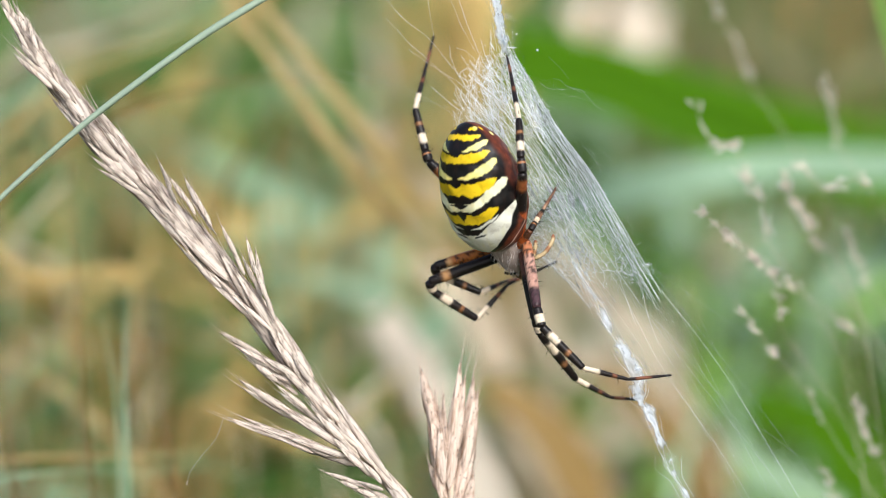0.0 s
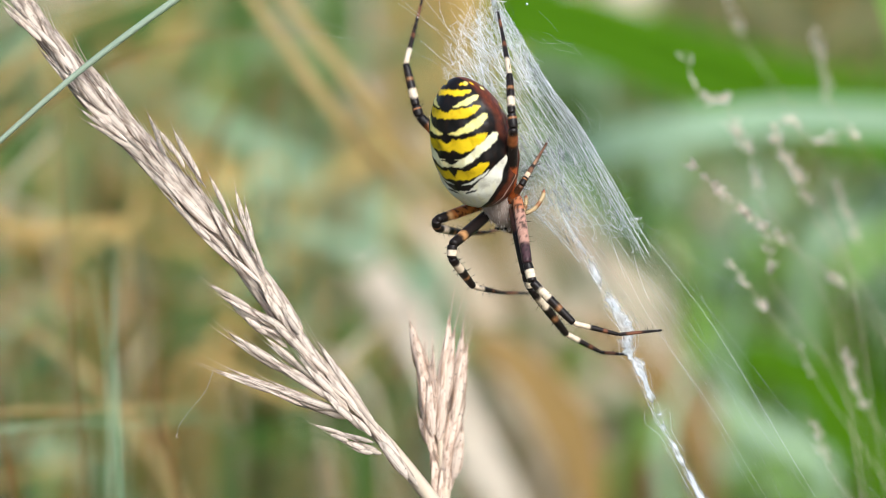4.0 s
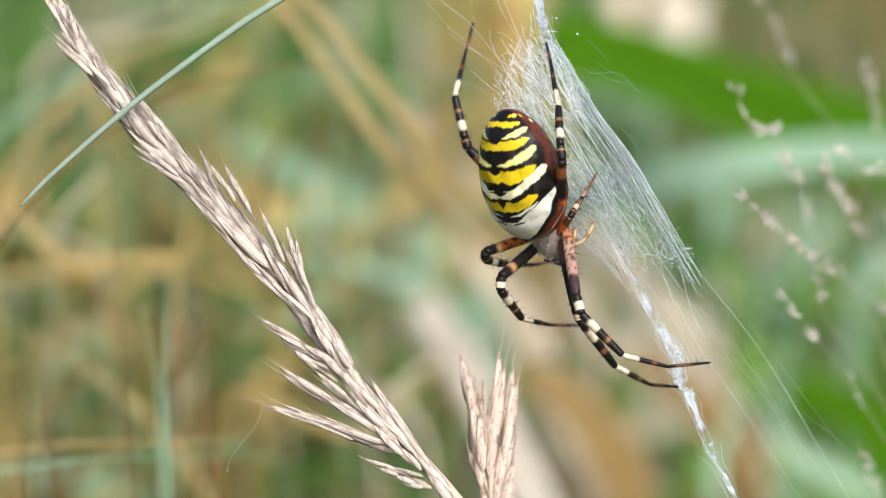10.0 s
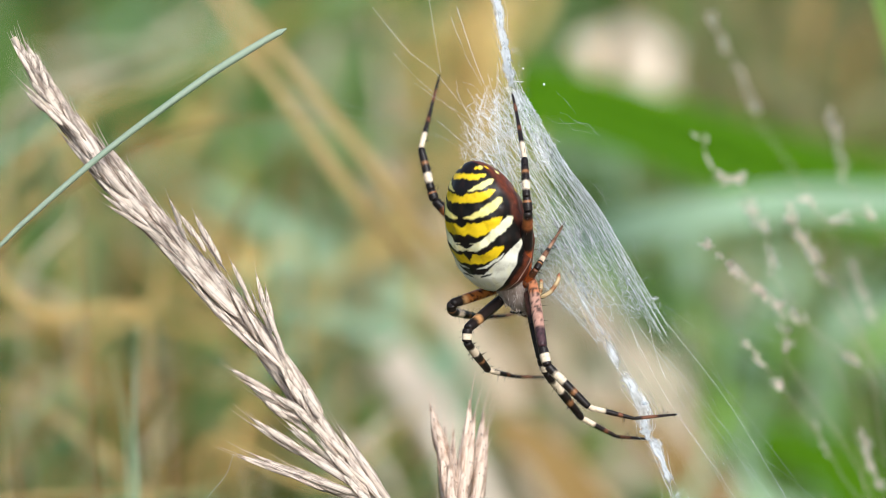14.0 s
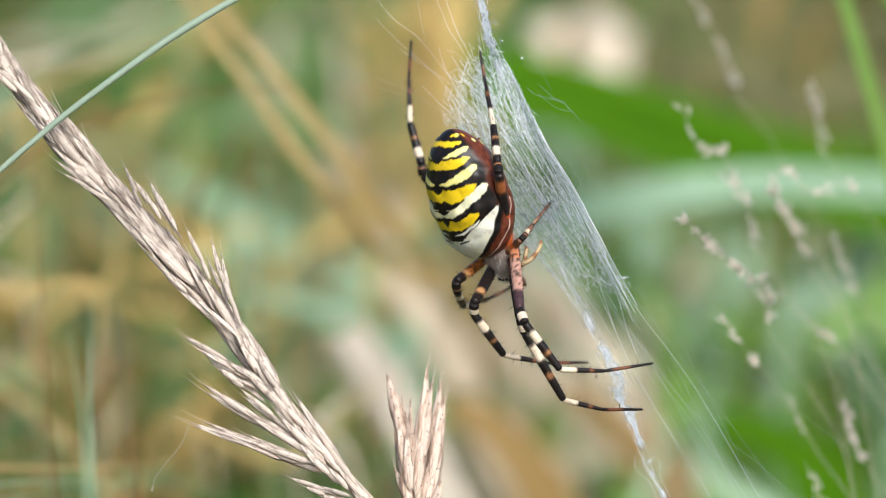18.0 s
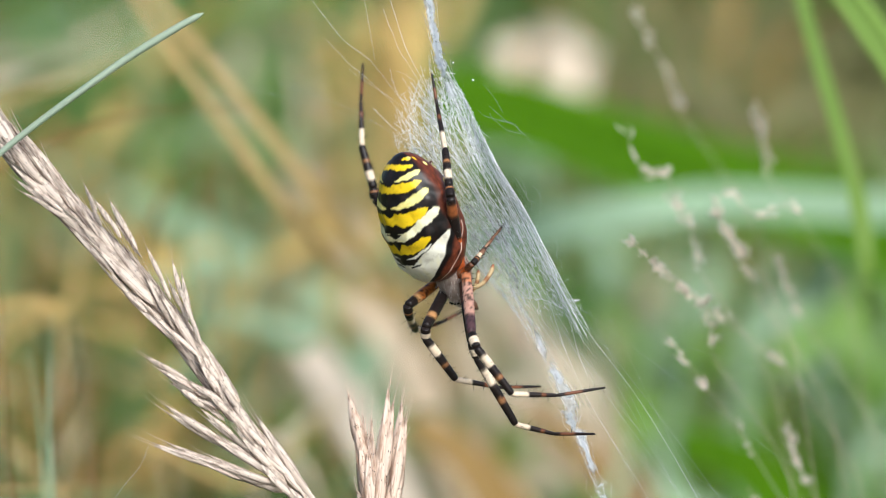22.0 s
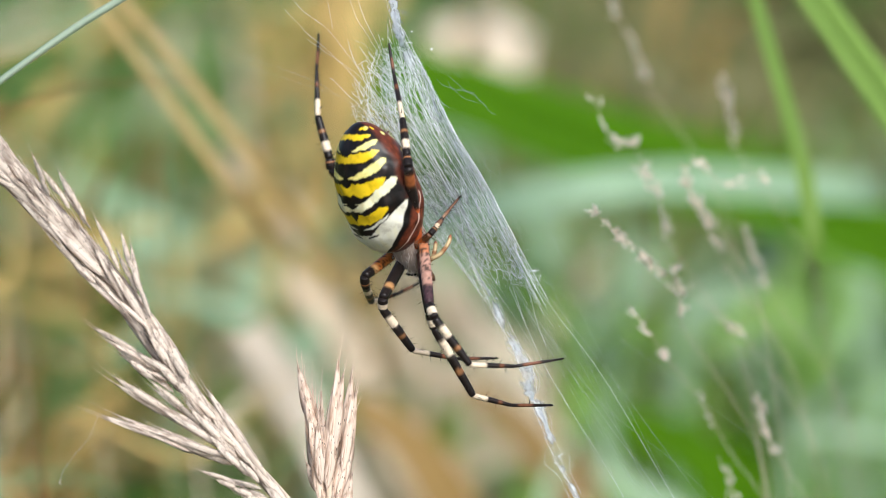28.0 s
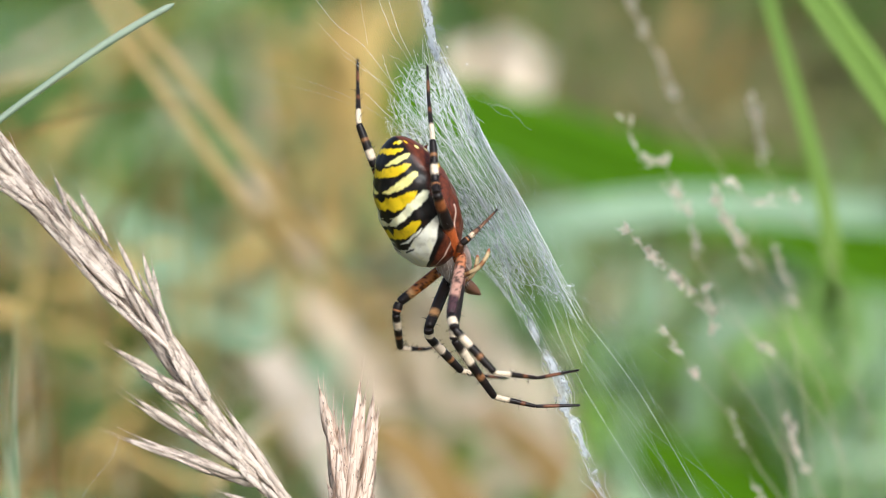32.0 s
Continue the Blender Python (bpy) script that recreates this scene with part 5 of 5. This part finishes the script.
# joints of each leg in millimetres from the tail: hip, knee, knee-piece, shin, foot, tip; in five stances
LEGS = {
    "N4": (
        [(3.91, 3.00, -10.20), (4.12, -2.50, -4.55), (3.98, -2.30, -3.31), (3.85, -0.50, 0.23), (3.31, 3.00, 4.15), (2.96, 4.96, 6.19)],
        [(3.91, 3.00, -10.20), (4.12, -2.50, -4.55), (3.98, -2.30, -3.31), (3.85, -0.50, 0.23), (3.31, 3.00, 4.15), (2.96, 4.96, 6.19)],
        [(3.91, 3.00, -10.20), (4.12, -2.50, -4.55), (3.98, -2.30, -3.31), (3.85, -0.50, 0.23), (3.31, 3.00, 4.15), (2.96, 4.96, 6.19)],
        [(3.91, 3.00, -10.20), (3.91, -2.00, -4.10), (3.68, -1.26, -3.10), (3.03, 0.68, 0.30), (2.00, 3.35, 3.95), (1.50, 3.75, 6.70)],
        [(3.91, 3.00, -10.20), (4.07, -3.14, -5.25), (3.71, -2.45, -4.25), (3.13, -1.29, -0.50), (1.76, 1.89, 3.50), (1.67, 1.85, 6.34)],
    ),
    "F4": (
        [(1.75, 7.00, -9.16), (-4.02, 7.50, -3.27), (-4.33, 7.70, -2.35), (-5.25, 8.70, 1.53), (-4.32, 10.70, 5.35), (-3.53, 12.00, 8.44)],
        [(1.75, 7.00, -9.16), (-4.02, 7.50, -3.27), (-4.33, 7.70, -2.35), (-5.25, 8.70, 1.53), (-4.32, 10.70, 5.35), (-3.53, 12.00, 8.44)],
        [(1.75, 7.00, -9.16), (-4.02, 7.50, -3.27), (-4.33, 7.70, -2.35), (-5.25, 8.70, 1.53), (-4.32, 10.70, 5.35), (-3.53, 12.00, 8.44)],
        [(1.75, 7.00, -9.16), (-4.48, 8.13, -3.85), (-4.62, 8.10, -2.87), (-5.78, 8.58, 1.05), (-6.08, 9.78, 5.25), (-5.91, 9.98, 8.69)],
        [(1.75, 7.00, -9.16), (-3.67, 5.03, -3.24), (-4.19, 4.84, -2.43), (-5.55, 4.34, 1.43), (-6.45, 6.76, 5.00), (-7.14, 8.79, 7.70)],
    ),
    "N3": (
        [(4.01, 3.00, -10.96), (4.96, 1.50, -9.56), (5.37, 1.98, -8.86), (6.11, 2.98, -7.74), (6.96, 4.08, -6.41), (7.66, 4.98, -5.23)],
        [(4.01, 3.00, -10.96), (4.96, 1.50, -9.56), (5.37, 1.98, -8.86), (6.11, 2.98, -7.74), (6.96, 4.08, -6.41), (7.66, 4.98, -5.23)],
        [(4.01, 3.00, -10.96), (4.96, 1.50, -9.56), (5.37, 1.98, -8.86), (6.11, 2.98, -7.74), (6.96, 4.08, -6.41), (7.66, 4.98, -5.23)],
        [(4.01, 3.00, -10.96), (5.37, 1.53, -9.90), (5.76, 2.18, -9.35), (6.24, 3.51, -8.45), (6.90, 4.94, -7.35), (7.70, 5.86, -6.25)],
        [(4.01, 3.00, -10.96), (4.92, 1.53, -9.50), (5.61, 1.78, -8.91), (6.02, 3.18, -8.10), (6.37, 4.88, -7.25), (6.86, 6.16, -6.35)],
    ),
    "F3": (
        [(2.27, 7.50, -11.20), (1.33, 11.00, -9.39), (1.19, 11.50, -8.87), (1.35, 12.00, -8.34), (1.72, 12.20, -8.03), (2.15, 12.50, -7.71)],
        [(2.27, 7.50, -11.20), (1.33, 11.00, -9.39), (1.19, 11.50, -8.87), (1.35, 12.00, -8.34), (1.72, 12.20, -8.03), (2.15, 12.50, -7.71)],
        [(2.27, 7.50, -11.20), (1.33, 11.00, -9.39), (1.19, 11.50, -8.87), (1.35, 12.00, -8.34), (1.72, 12.20, -8.03), (2.15, 12.50, -7.71)],
        [(2.27, 7.50, -11.20), (1.33, 11.00, -9.39), (1.19, 11.50, -8.87), (1.35, 12.00, -8.34), (1.72, 12.20, -8.03), (2.15, 12.50, -7.71)],
        [(2.27, 7.50, -11.20), (1.33, 11.00, -9.39), (1.19, 11.50, -8.87), (1.35, 12.00, -8.34), (1.72, 12.20, -8.03), (2.15, 12.50, -7.71)],
    ),
    "N1": (
        [(4.65, 2.50, -10.71), (5.42, -1.00, -16.43), (5.84, -1.50, -18.05), (9.46, -1.50, -21.67), (13.49, -0.60, -22.70), (17.42, 1.17, -22.40)],
        [(4.65, 2.50, -10.71), (5.42, -1.00, -16.43), (5.84, -1.50, -18.05), (9.46, -1.50, -21.67), (13.49, -0.60, -22.70), (17.42, 1.17, -22.40)],
        [(4.65, 2.50, -10.71), (5.42, -1.00, -16.43), (5.84, -1.50, -18.05), (9.46, -1.50, -21.67), (13.49, -0.60, -22.70), (17.42, 1.17, -22.40)],
        [(4.65, 2.50, -10.71), (5.68, -1.43, -16.10), (6.29, -2.55, -17.30), (9.27, -1.61, -21.35), (13.03, 0.36, -21.50), (17.23, 1.10, -20.81)],
        [(4.65, 2.50, -10.71), (4.98, -1.98, -15.75), (5.62, -3.02, -17.00), (8.88, -1.84, -20.76), (12.05, 0.96, -21.25), (14.88, 4.15, -20.60)],
    ),
    "N2": (
        [(4.33, 3.50, -11.46), (5.42, 1.50, -17.47), (5.87, 2.12, -18.73), (9.26, 6.62, -22.97), (12.44, 7.69, -24.67), (14.93, 4.66, -24.75)],
        [(4.33, 3.50, -11.46), (5.42, 1.50, -17.47), (5.87, 2.12, -18.73), (9.26, 6.62, -22.97), (12.44, 7.69, -24.67), (14.93, 4.66, -24.75)],
        [(4.33, 3.50, -11.46), (5.42, 1.50, -17.47), (5.87, 2.12, -18.73), (9.26, 6.62, -22.97), (12.44, 7.69, -24.67), (14.93, 4.66, -24.75)],
        [(4.33, 3.50, -11.46), (5.50, 0.19, -16.85), (5.88, 0.64, -18.20), (9.08, 2.66, -24.15), (12.34, 4.32, -25.05), (16.12, 3.29, -25.00)],
        [(4.33, 3.50, -11.46), (4.85, -0.46, -16.50), (4.85, -0.46, -17.97), (7.27, 3.85, -23.00), (10.73, 5.10, -23.83), (14.41, 6.45, -23.75)],
    ),
    "F1": (
        [(2.50, 6.50, -11.82), (-3.96, 6.50, -14.18), (-3.62, 7.26, -15.05), (0.33, 8.28, -17.55), (3.18, 9.47, -14.45), (7.68, 9.47, -12.34)],
        [(2.50, 6.50, -11.82), (-2.95, 3.50, -14.75), (-2.45, 4.04, -15.70), (0.00, 7.30, -18.20), (3.15, 10.33, -18.45), (7.25, 13.05, -17.70)],
        [(2.50, 6.50, -11.82), (-1.15, 1.50, -14.82), (-1.20, 1.50, -16.02), (0.78, 5.00, -18.61), (3.33, 8.50, -19.27), (6.26, 12.52, -19.43)],
        [(2.50, 6.50, -11.82), (1.27, 0.85, -15.55), (1.14, 1.58, -16.50), (3.63, 3.32, -20.20), (7.29, 5.60, -20.95), (10.59, 9.32, -20.95)],
        [(2.50, 6.50, -11.82), (1.75, 1.93, -16.90), (1.62, 2.72, -17.80), (3.59, 5.93, -20.75), (4.43, 10.19, -21.25), (5.31, 15.08, -21.50)],
    ),
    "F2": (
        [(1.76, 7.50, -11.20), (-3.49, 7.50, -12.81), (-3.33, 8.35, -13.45), (0.69, 8.35, -15.17), (2.83, 10.72, -14.25), (4.83, 14.06, -13.75)],
        [(1.76, 7.50, -11.20), (-3.20, 5.61, -12.60), (-2.75, 6.10, -13.45), (1.15, 7.00, -15.20), (4.34, 7.00, -14.27), (7.87, 7.00, -12.56)],
        [(1.76, 7.50, -11.20), (-2.54, 4.41, -12.64), (-2.49, 5.21, -13.36), (-0.23, 8.92, -13.84), (2.13, 11.25, -13.80), (3.98, 14.69, -13.44)],
        [(1.76, 7.50, -11.20), (-0.72, 3.23, -13.60), (-0.75, 3.95, -14.40), (-0.76, 8.07, -15.85), (1.34, 10.53, -15.10), (3.33, 13.67, -13.85)],
        [(1.76, 7.50, -11.20), (-2.28, 6.03, -14.62), (-2.56, 5.93, -15.66), (-3.10, 8.97, -18.75), (-1.50, 11.87, -18.85), (-1.32, 15.77, -18.50)],
    ),
}
TIBIA = ((0.16, DARK), (0.38, BUFF), (0.58, DARK), (0.65, (0.26, 0.12, 0.05)), (1.0, DARK))
FOOT = ((0.33, BUFF), (0.62, DARK), (0.72, (0.16, 0.06, 0.03)), (1.0, DARK))
TOE = ((0.15, DARK), (0.5, (0.16, 0.065, 0.035)), (1.0, DARK))
FEMUR = {"N1": ((0.18, (0.44, 0.17, 0.08)), (0.70, PINK), (1.0, (0.06, 0.03, 0.035))), "N2": ((0.35, (0.12, 0.05, 0.035)), (1.0, DARK)), "N3": ((0.6, ORANGE), (1.0, (0.10, 0.04, 0.02))),
         "N4": ((0.42, (0.46, 0.105, 0.028)), (0.75, DARK), (0.9, (0.28, 0.09, 0.03)), (1.0, DARK)), "F1": ((0.70, DARK), (0.80, (0.42, 0.22, 0.09)), (1.0, DARK)),
         "F2": ((0.68, (0.52, 0.17, 0.04)), (0.78, (0.55, 0.30, 0.12)), (1.0, DARK)), "F3": ((0.6, ORANGE), (1.0, DARK)),
         "F4": ((0.6, (0.16, 0.04, 0.02)), (0.85, (0.30, 0.10, 0.03)), (1.0, DARK))}
THICK = {"N1": 0.92, "N2": 0.95, "N3": 0.62, "N4": 0.88, "F1": 0.95, "F2": 0.9, "F3": 0.6, "F4": 0.95}
MOVING = {}


def joint_pose(p, q, hint):
    """The pose of a leg joint that runs from p to q, turned about itself by a hint."""
    z = (q - p).normalized()
    x = (hint - z * hint.dot(z)).normalized()
    m = Matrix((x, z.cross(x), z)).transposed().to_4x4()
    m.translation = p * MM
    return m


def chain(stance, lengths):
    """The joints of a stance, with each joint at its true length."""
    pts = [Vector(stance[0])]
    for i, length in enumerate(lengths):
        pts.append(pts[-1] + (Vector(stance[i + 1]) - Vector(stance[i])).normalized() * length)
    return pts


def build_leg(spider, key):
    rng = random.Random(key)
    stances = LEGS[key]
    ref = [Vector(p) for p in stances[2]]
    lengths = [(ref[i + 1] - ref[i]).length for i in range(5)]
    g = THICK[key]
    specs = (("leg", (0.72 if key == "N4" else 0.50) * g, 0.46 * g, FEMUR[key], 14, 0.85 if key in ("N1", "F2", "N3") else 0.2), ("kneepiece", 0.44 * g, 0.42 * g, ((0.35, DARK), (0.80, BUFF), (1.0, DARK)) if key in ("N1", "N2", "F1") else ((0.6, DARK), (0.75, (0.28, 0.12, 0.05)), (1.0, DARK)), 4, 0.2),
             ("shin", 0.40 * g, 0.33 * g, TIBIA, 20, 0.1), ("foot", 0.26 * g, 0.17 * g, FOOT, 12, 0.0), ("toe", 0.17 * g, 0.10 * g, TOE, 6, 0.0))
    if key[1] == "3":
        brown = (0.17, 0.085, 0.05)
        specs = (*specs[:2], ("shin", 0.40 * g, 0.30 * g, ((0.30, (0.62, 0.47, 0.33)), (0.75, brown), (1.0, DARK)), 14, 0.2),
                 ("foot", 0.26 * g, 0.19 * g, ((0.35, (0.36, 0.22, 0.14)), (1.0, brown)), 12, 0.3), ("toe", 0.19 * g, 0.12 * g, ((0.6, brown), (1.0, DARK)), 6, 0.0))
    hint = Vector((0.3, 1.0, 0.2))
    poses = []
    for s in stances:
        pts = chain(s, lengths)
        poses.append([joint_pose(pts[i], pts[i + 1], hint) for i in range(5)])
    top = None
    for i, (name, r0, r1, bands, spines, speckle) in enumerate(specs):
        ob = new(name, limb_mesh(name, lengths[i], r0, r1, bands, rng, spines, speckle))
        if top is None:
            ob.parent, top = spider, ob
            MOVING[ob] = [p[0] for p in poses]
        else:
            ob.parent = top
            MOVING[ob] = [p[0].inverted() @ p[i] for p in poses]
        ob.matrix_basis = MOVING[ob][2]
    return top


def build_spider():
    spider = base("wasp_spider", put(*TAIL), "yellow and black banded spider hanging head down on its web", "spider")
    build_abdomen(spider)
    front = build_front(spider)
    inv = front.matrix_basis.inverted()
    rng = random.Random(9)
    for key in LEGS:
        build_leg(spider, key)
    # hips
    for key in LEGS:
        p = Vector(LEGS[key][2][0])
        c = Vector((3.1, 4.6, -10.6)) + AXIS * ((p - Vector((3.1, 4.6, -10.6))).dot(AXIS) * 0.75)
        d = (c - p)
        line = [p + d * t for t in (-0.12, 0.1, 0.4, 0.8, 1.0)]
        v, f = tube_data([q * MM for q in line], [r * THICK[key] * MM for r in (0.30, 0.60, 0.62, 0.6, 0.45)], 12)
        mesh_object("hip", v, f, LEG, spider, "", [(0.44, 0.11, 0.03) if key[1] in "34" else (0.26, 0.10, 0.05)] * len(v))
    # feelers beside the jaws
    for way in (((4.1, 3.4, -12.4), (5.2, 2.6, -12.1), (6.2, 2.4, -11.6), (6.9, 2.6, -10.6), (7.05, 2.9, -9.9)), ((3.6, 4.6, -12.7), (4.6, 4.4, -12.6), (5.3, 4.3, -11.8), (5.5, 4.4, -11.0), (5.5, 4.6, -10.4))):
        line = smooth_line(way, 22)
        v, f = tube_data([q * MM for q in line], [np.interp(i / 21, (0, 0.3, 0.9, 1), (0.23, 0.21, 0.19, 0.06)) * MM for i in range(22)], 10)
        tints = []
        for i in range(22):
            c = (0.50, 0.37, 0.20) if i % 7 not in (5, 6) else (0.30, 0.14, 0.06)
            tints += [blend(c, (0.25, 0.08, 0.04), (i - 17) / 4)] * 10
        for k in range(34):
            i = rng.randrange(2, 21)
            d = Vector((rng.uniform(-1, 1), rng.uniform(-1, 1), rng.uniform(-1, 1))).normalized()
            a, b = tube_data([line[i] * MM, (line[i] + d * 0.4) * MM, (line[i] + d * 0.62) * MM], [0.018 * MM, 0.012 * MM, 0.002 * MM], 3, len(v))
            v += a
            f += b
            tints += [(0.06, 0.04, 0.03)] * len(a)
        mesh_object("feeler", v, f, LEG, spider, "cream bristly feeler", tints)
    return spider


SPIDER = build_spider()

# seconds; shift of the web and of the spider in millimetres to the right and up
WEB_ROWS = [
    (0, 0.08, -0.16), (0.5, 0.05, -0.16), (1, 0.17, -0.21), (1.5, 0.08, -0.2),
    (2, 0.03, -0.27), (2.5, 0.06, -0.33), (4.5, 0.14, -0.22), (5, 0.22, -0.17),
    (5.5, 0.24, -0.21), (6, 0.12, -0.26), (6.5, 0.12, -0.2), (7, 0.14, -0.08),
    (7.5, 0.15, -0.08), (8, 0.12, -0.13), (8.5, 0.08, -0.13), (9, 0, 0),
    (9.5, 0.05, 0.08), (10, 0.1, 0.12), (10.5, 0.09, 0.05), (11, 0.08, 0.05),
    (11.5, 0.05, 0.05), (12, 0, 0.05), (12.5, -0.04, 0.07), (13, -0.2, 0.1),
    (13.5, -0.23, 0.12), (14, -0.2, 0.08), (14.5, -0.19, 0.08), (16.5, 0.35, -0.1),
    (17, 0.47, -0.16), (17.5, 0.51, -0.14), (18, 0.59, -0.23), (18.5, 0.63, -0.28),
    (19, 0.49, -0.37), (19.5, 0.36, -0.47), (20, 0.16, -0.52), (20.5, -0.08, -0.51),
    (21, -0.14, -0.54), (21.5, -0.2, -0.54), (22, -0.38, -0.54), (22.5, -0.24, -0.42),
    (23, -0.15, -0.43), (23.5, 0.18, -0.28), (24, 0.15, -0.4), (24.5, 0.16, -0.45),
    (25, 0.33, -0.49), (25.5, 0.33, -0.36), (26, 0.23, -0.47), (26.5, 0.24, -0.45),
    (28.5, 0.35, -0.47), (29, 0.36, -0.63), (29.5, 0.27, -0.71), (30, 0.51, -0.78),
    (30.5, 0.08, -0.94), (31, 0.22, -0.81), (31.5, 0.32, -0.8), (31.7, 0.32, -0.8),
    (32, 1.53, 0.14),
]
SPIDER_ROWS = [
    (0, 0.13, 0.09), (0.5, 0.18, 0.09), (1, 0.26, 0.03), (1.5, 0.25, 0),
    (2, 0.11, -0.1), (2.5, 0.23, -0.12), (4.5, 0.25, -0.11), (5, 0.33, -0.05),
    (5.5, 0.35, -0.13), (6, 0.22, -0.18), (6.5, 0.23, -0.15), (7, 0.25, 0),
    (7.5, 0.18, -0.08), (8, 0.22, -0.13), (8.5, 0.15, -0.13), (9, 0, 0),
    (9.5, 0.05, 0.08), (10, 0.1, 0.08), (10.5, 0.05, -0.02), (11, 0.07, -0.03),
    (11.5, 0.05, -0.03), (12, -0.01, -0.03), (12.5, -0.09, -0.08), (13, -0.17, -0.08),
    (13.5, -0.27, -0.11), (14, -0.24, -0.11), (14.5, -0.24, -0.1), (16.5, 1.49, -0.02),
    (17, 1.58, -0.12), (17.5, 1.62, -0.1), (18, 1.67, -0.16), (18.5, 1.79, -0.17),
    (19, 1.62, -0.26), (19.5, 1.52, -0.4), (20, 1.26, -0.42), (20.5, 1.11, -0.46),
    (21, 0.98, -0.57), (21.5, 0.89, -0.53), (22, 0.78, -0.57), (22.5, 0.89, -0.46),
    (23, 0.94, -0.51), (23.5, 1.27, -0.29), (24, 1.27, -0.41), (24.5, 1.29, -0.47),
    (25, 1.38, -0.43), (25.5, 1.46, -0.42), (26, 1.35, -0.54), (26.5, 1.29, -0.52),
    (28.5, 1.41, -0.54), (29, 1.42, -0.7), (29.5, 1.26, -0.7), (30, 1.52, -0.77),
    (30.5, 1.1, -0.9), (31, 1.24, -0.8), (31.5, 1.33, -0.79), (31.7, 1.33, -0.79),
    (32, 2.6, 0.16),
]
# seconds; sway of the wild grass heads in millimetres to the right and up: near the web, and further off
SWAY_ROWS = [
    (0, 0.1, -0.2, 0.1, -0.2), (2.5, 0.12, -0.28, 0.12, -0.28), (4.5, 0.17, -0.24, 0.17, -0.24), (5.5, 0.24, -0.31, 0.24, -0.31),
    (6.5, 0.09, -0.25, 0.09, -0.25), (8, 0.2, -0.2, 0.2, -0.2), (9, 0, 0, 0, 0), (10, 0.1, 0.12, 0.1, 0.12),
    (11, 0.09, 0.07, 0.09, 0.07), (12, -0.04, 0.11, -0.04, 0.11), (13, -0.26, 0.13, -0.26, 0.13), (14.5, -0.35, 0.18, -0.35, 0.18),
    (16.5, 0.98, -0.14, 1.5, 0.22), (17.5, 1.2, -0.18, 1.78, 0.18), (18.5, 1.46, -0.38, 2.22, 0.05), (19.5, 1.0, -0.54, 1.62, -0.12),
    (20.5, 0.42, -0.58, 0.75, -0.2), (21.5, 0.17, -0.57, 0.38, -0.17), (22, 0, -0.6, 0.18, -0.2), (23, 0.43, -0.37, 0.87, 0.05),
    (24, 0.81, -0.45, 1.36, -0.04), (25, 1.07, -0.46, 1.86, 0.04), (26, 0.92, -0.34, 1.68, 0.14), (28.5, 1.21, -0.42, 2.2, 0.1),
    (29.5, 1.13, -0.7, 2.14, -0.2), (30, 1.25, -0.88, 2.18, -0.38), (30.5, 0.78, -1, 1.68, -0.46), (31, 0.88, -0.98, 1.76, -0.4),
    (31.6, 1.1, -0.9, 2.04, -0.4), (32, 2.11, -0.02, 3.08, 0.49),
]
# turn of the spider about the upright and about the line of sight, in degrees
TURNS = ((0, 0, 0), (14.5, 0, 0), (16.5, -10, 0), (31.7, -10, 0), (32.0, -20, 0))


def motions():
    def late(t, v):
        return float(np.interp(t, (14.5, 16.5), (0, v)))
    walk(WEB, [(t, put(WEB_AT.x + x + late(t, 1.2), WEB_AT.y + late(t, 3.4), WEB_AT.z + z + late(t, 0.15), late(t, 9), late(t, 1.3), late(t, -7))) for t, x, z in WEB_ROWS])
    ts = [k[0] for k in TURNS]
    rows = []
    for t, x, z in SPIDER_ROWS:
        rz, ry = np.interp(t, ts, [k[1] for k in TURNS]), np.interp(t, ts, [k[2] for k in TURNS])
        rows.append((t, put(TAIL.x + x, TAIL.y + late(t, 3.4), TAIL.z + z + late(t, 0.18), 0, ry, rz)))
    walk(SPIDER, rows)
    for head, org, close in WILD:
        walk(head, [(t, put(org.x + (x if close else u), org.y, org.z + (z if close else v))) for t, x, z, u, v in SWAY_ROWS])
    for ob, (early, stretch, middle, late, last) in MOVING.items():
        walk(ob, [(0, early), (1.25, early), (1.6, stretch), (2.1, stretch), (2.6, middle), (14.5, middle), (16.5, late), (31.7, late), (32, last)])


motions()
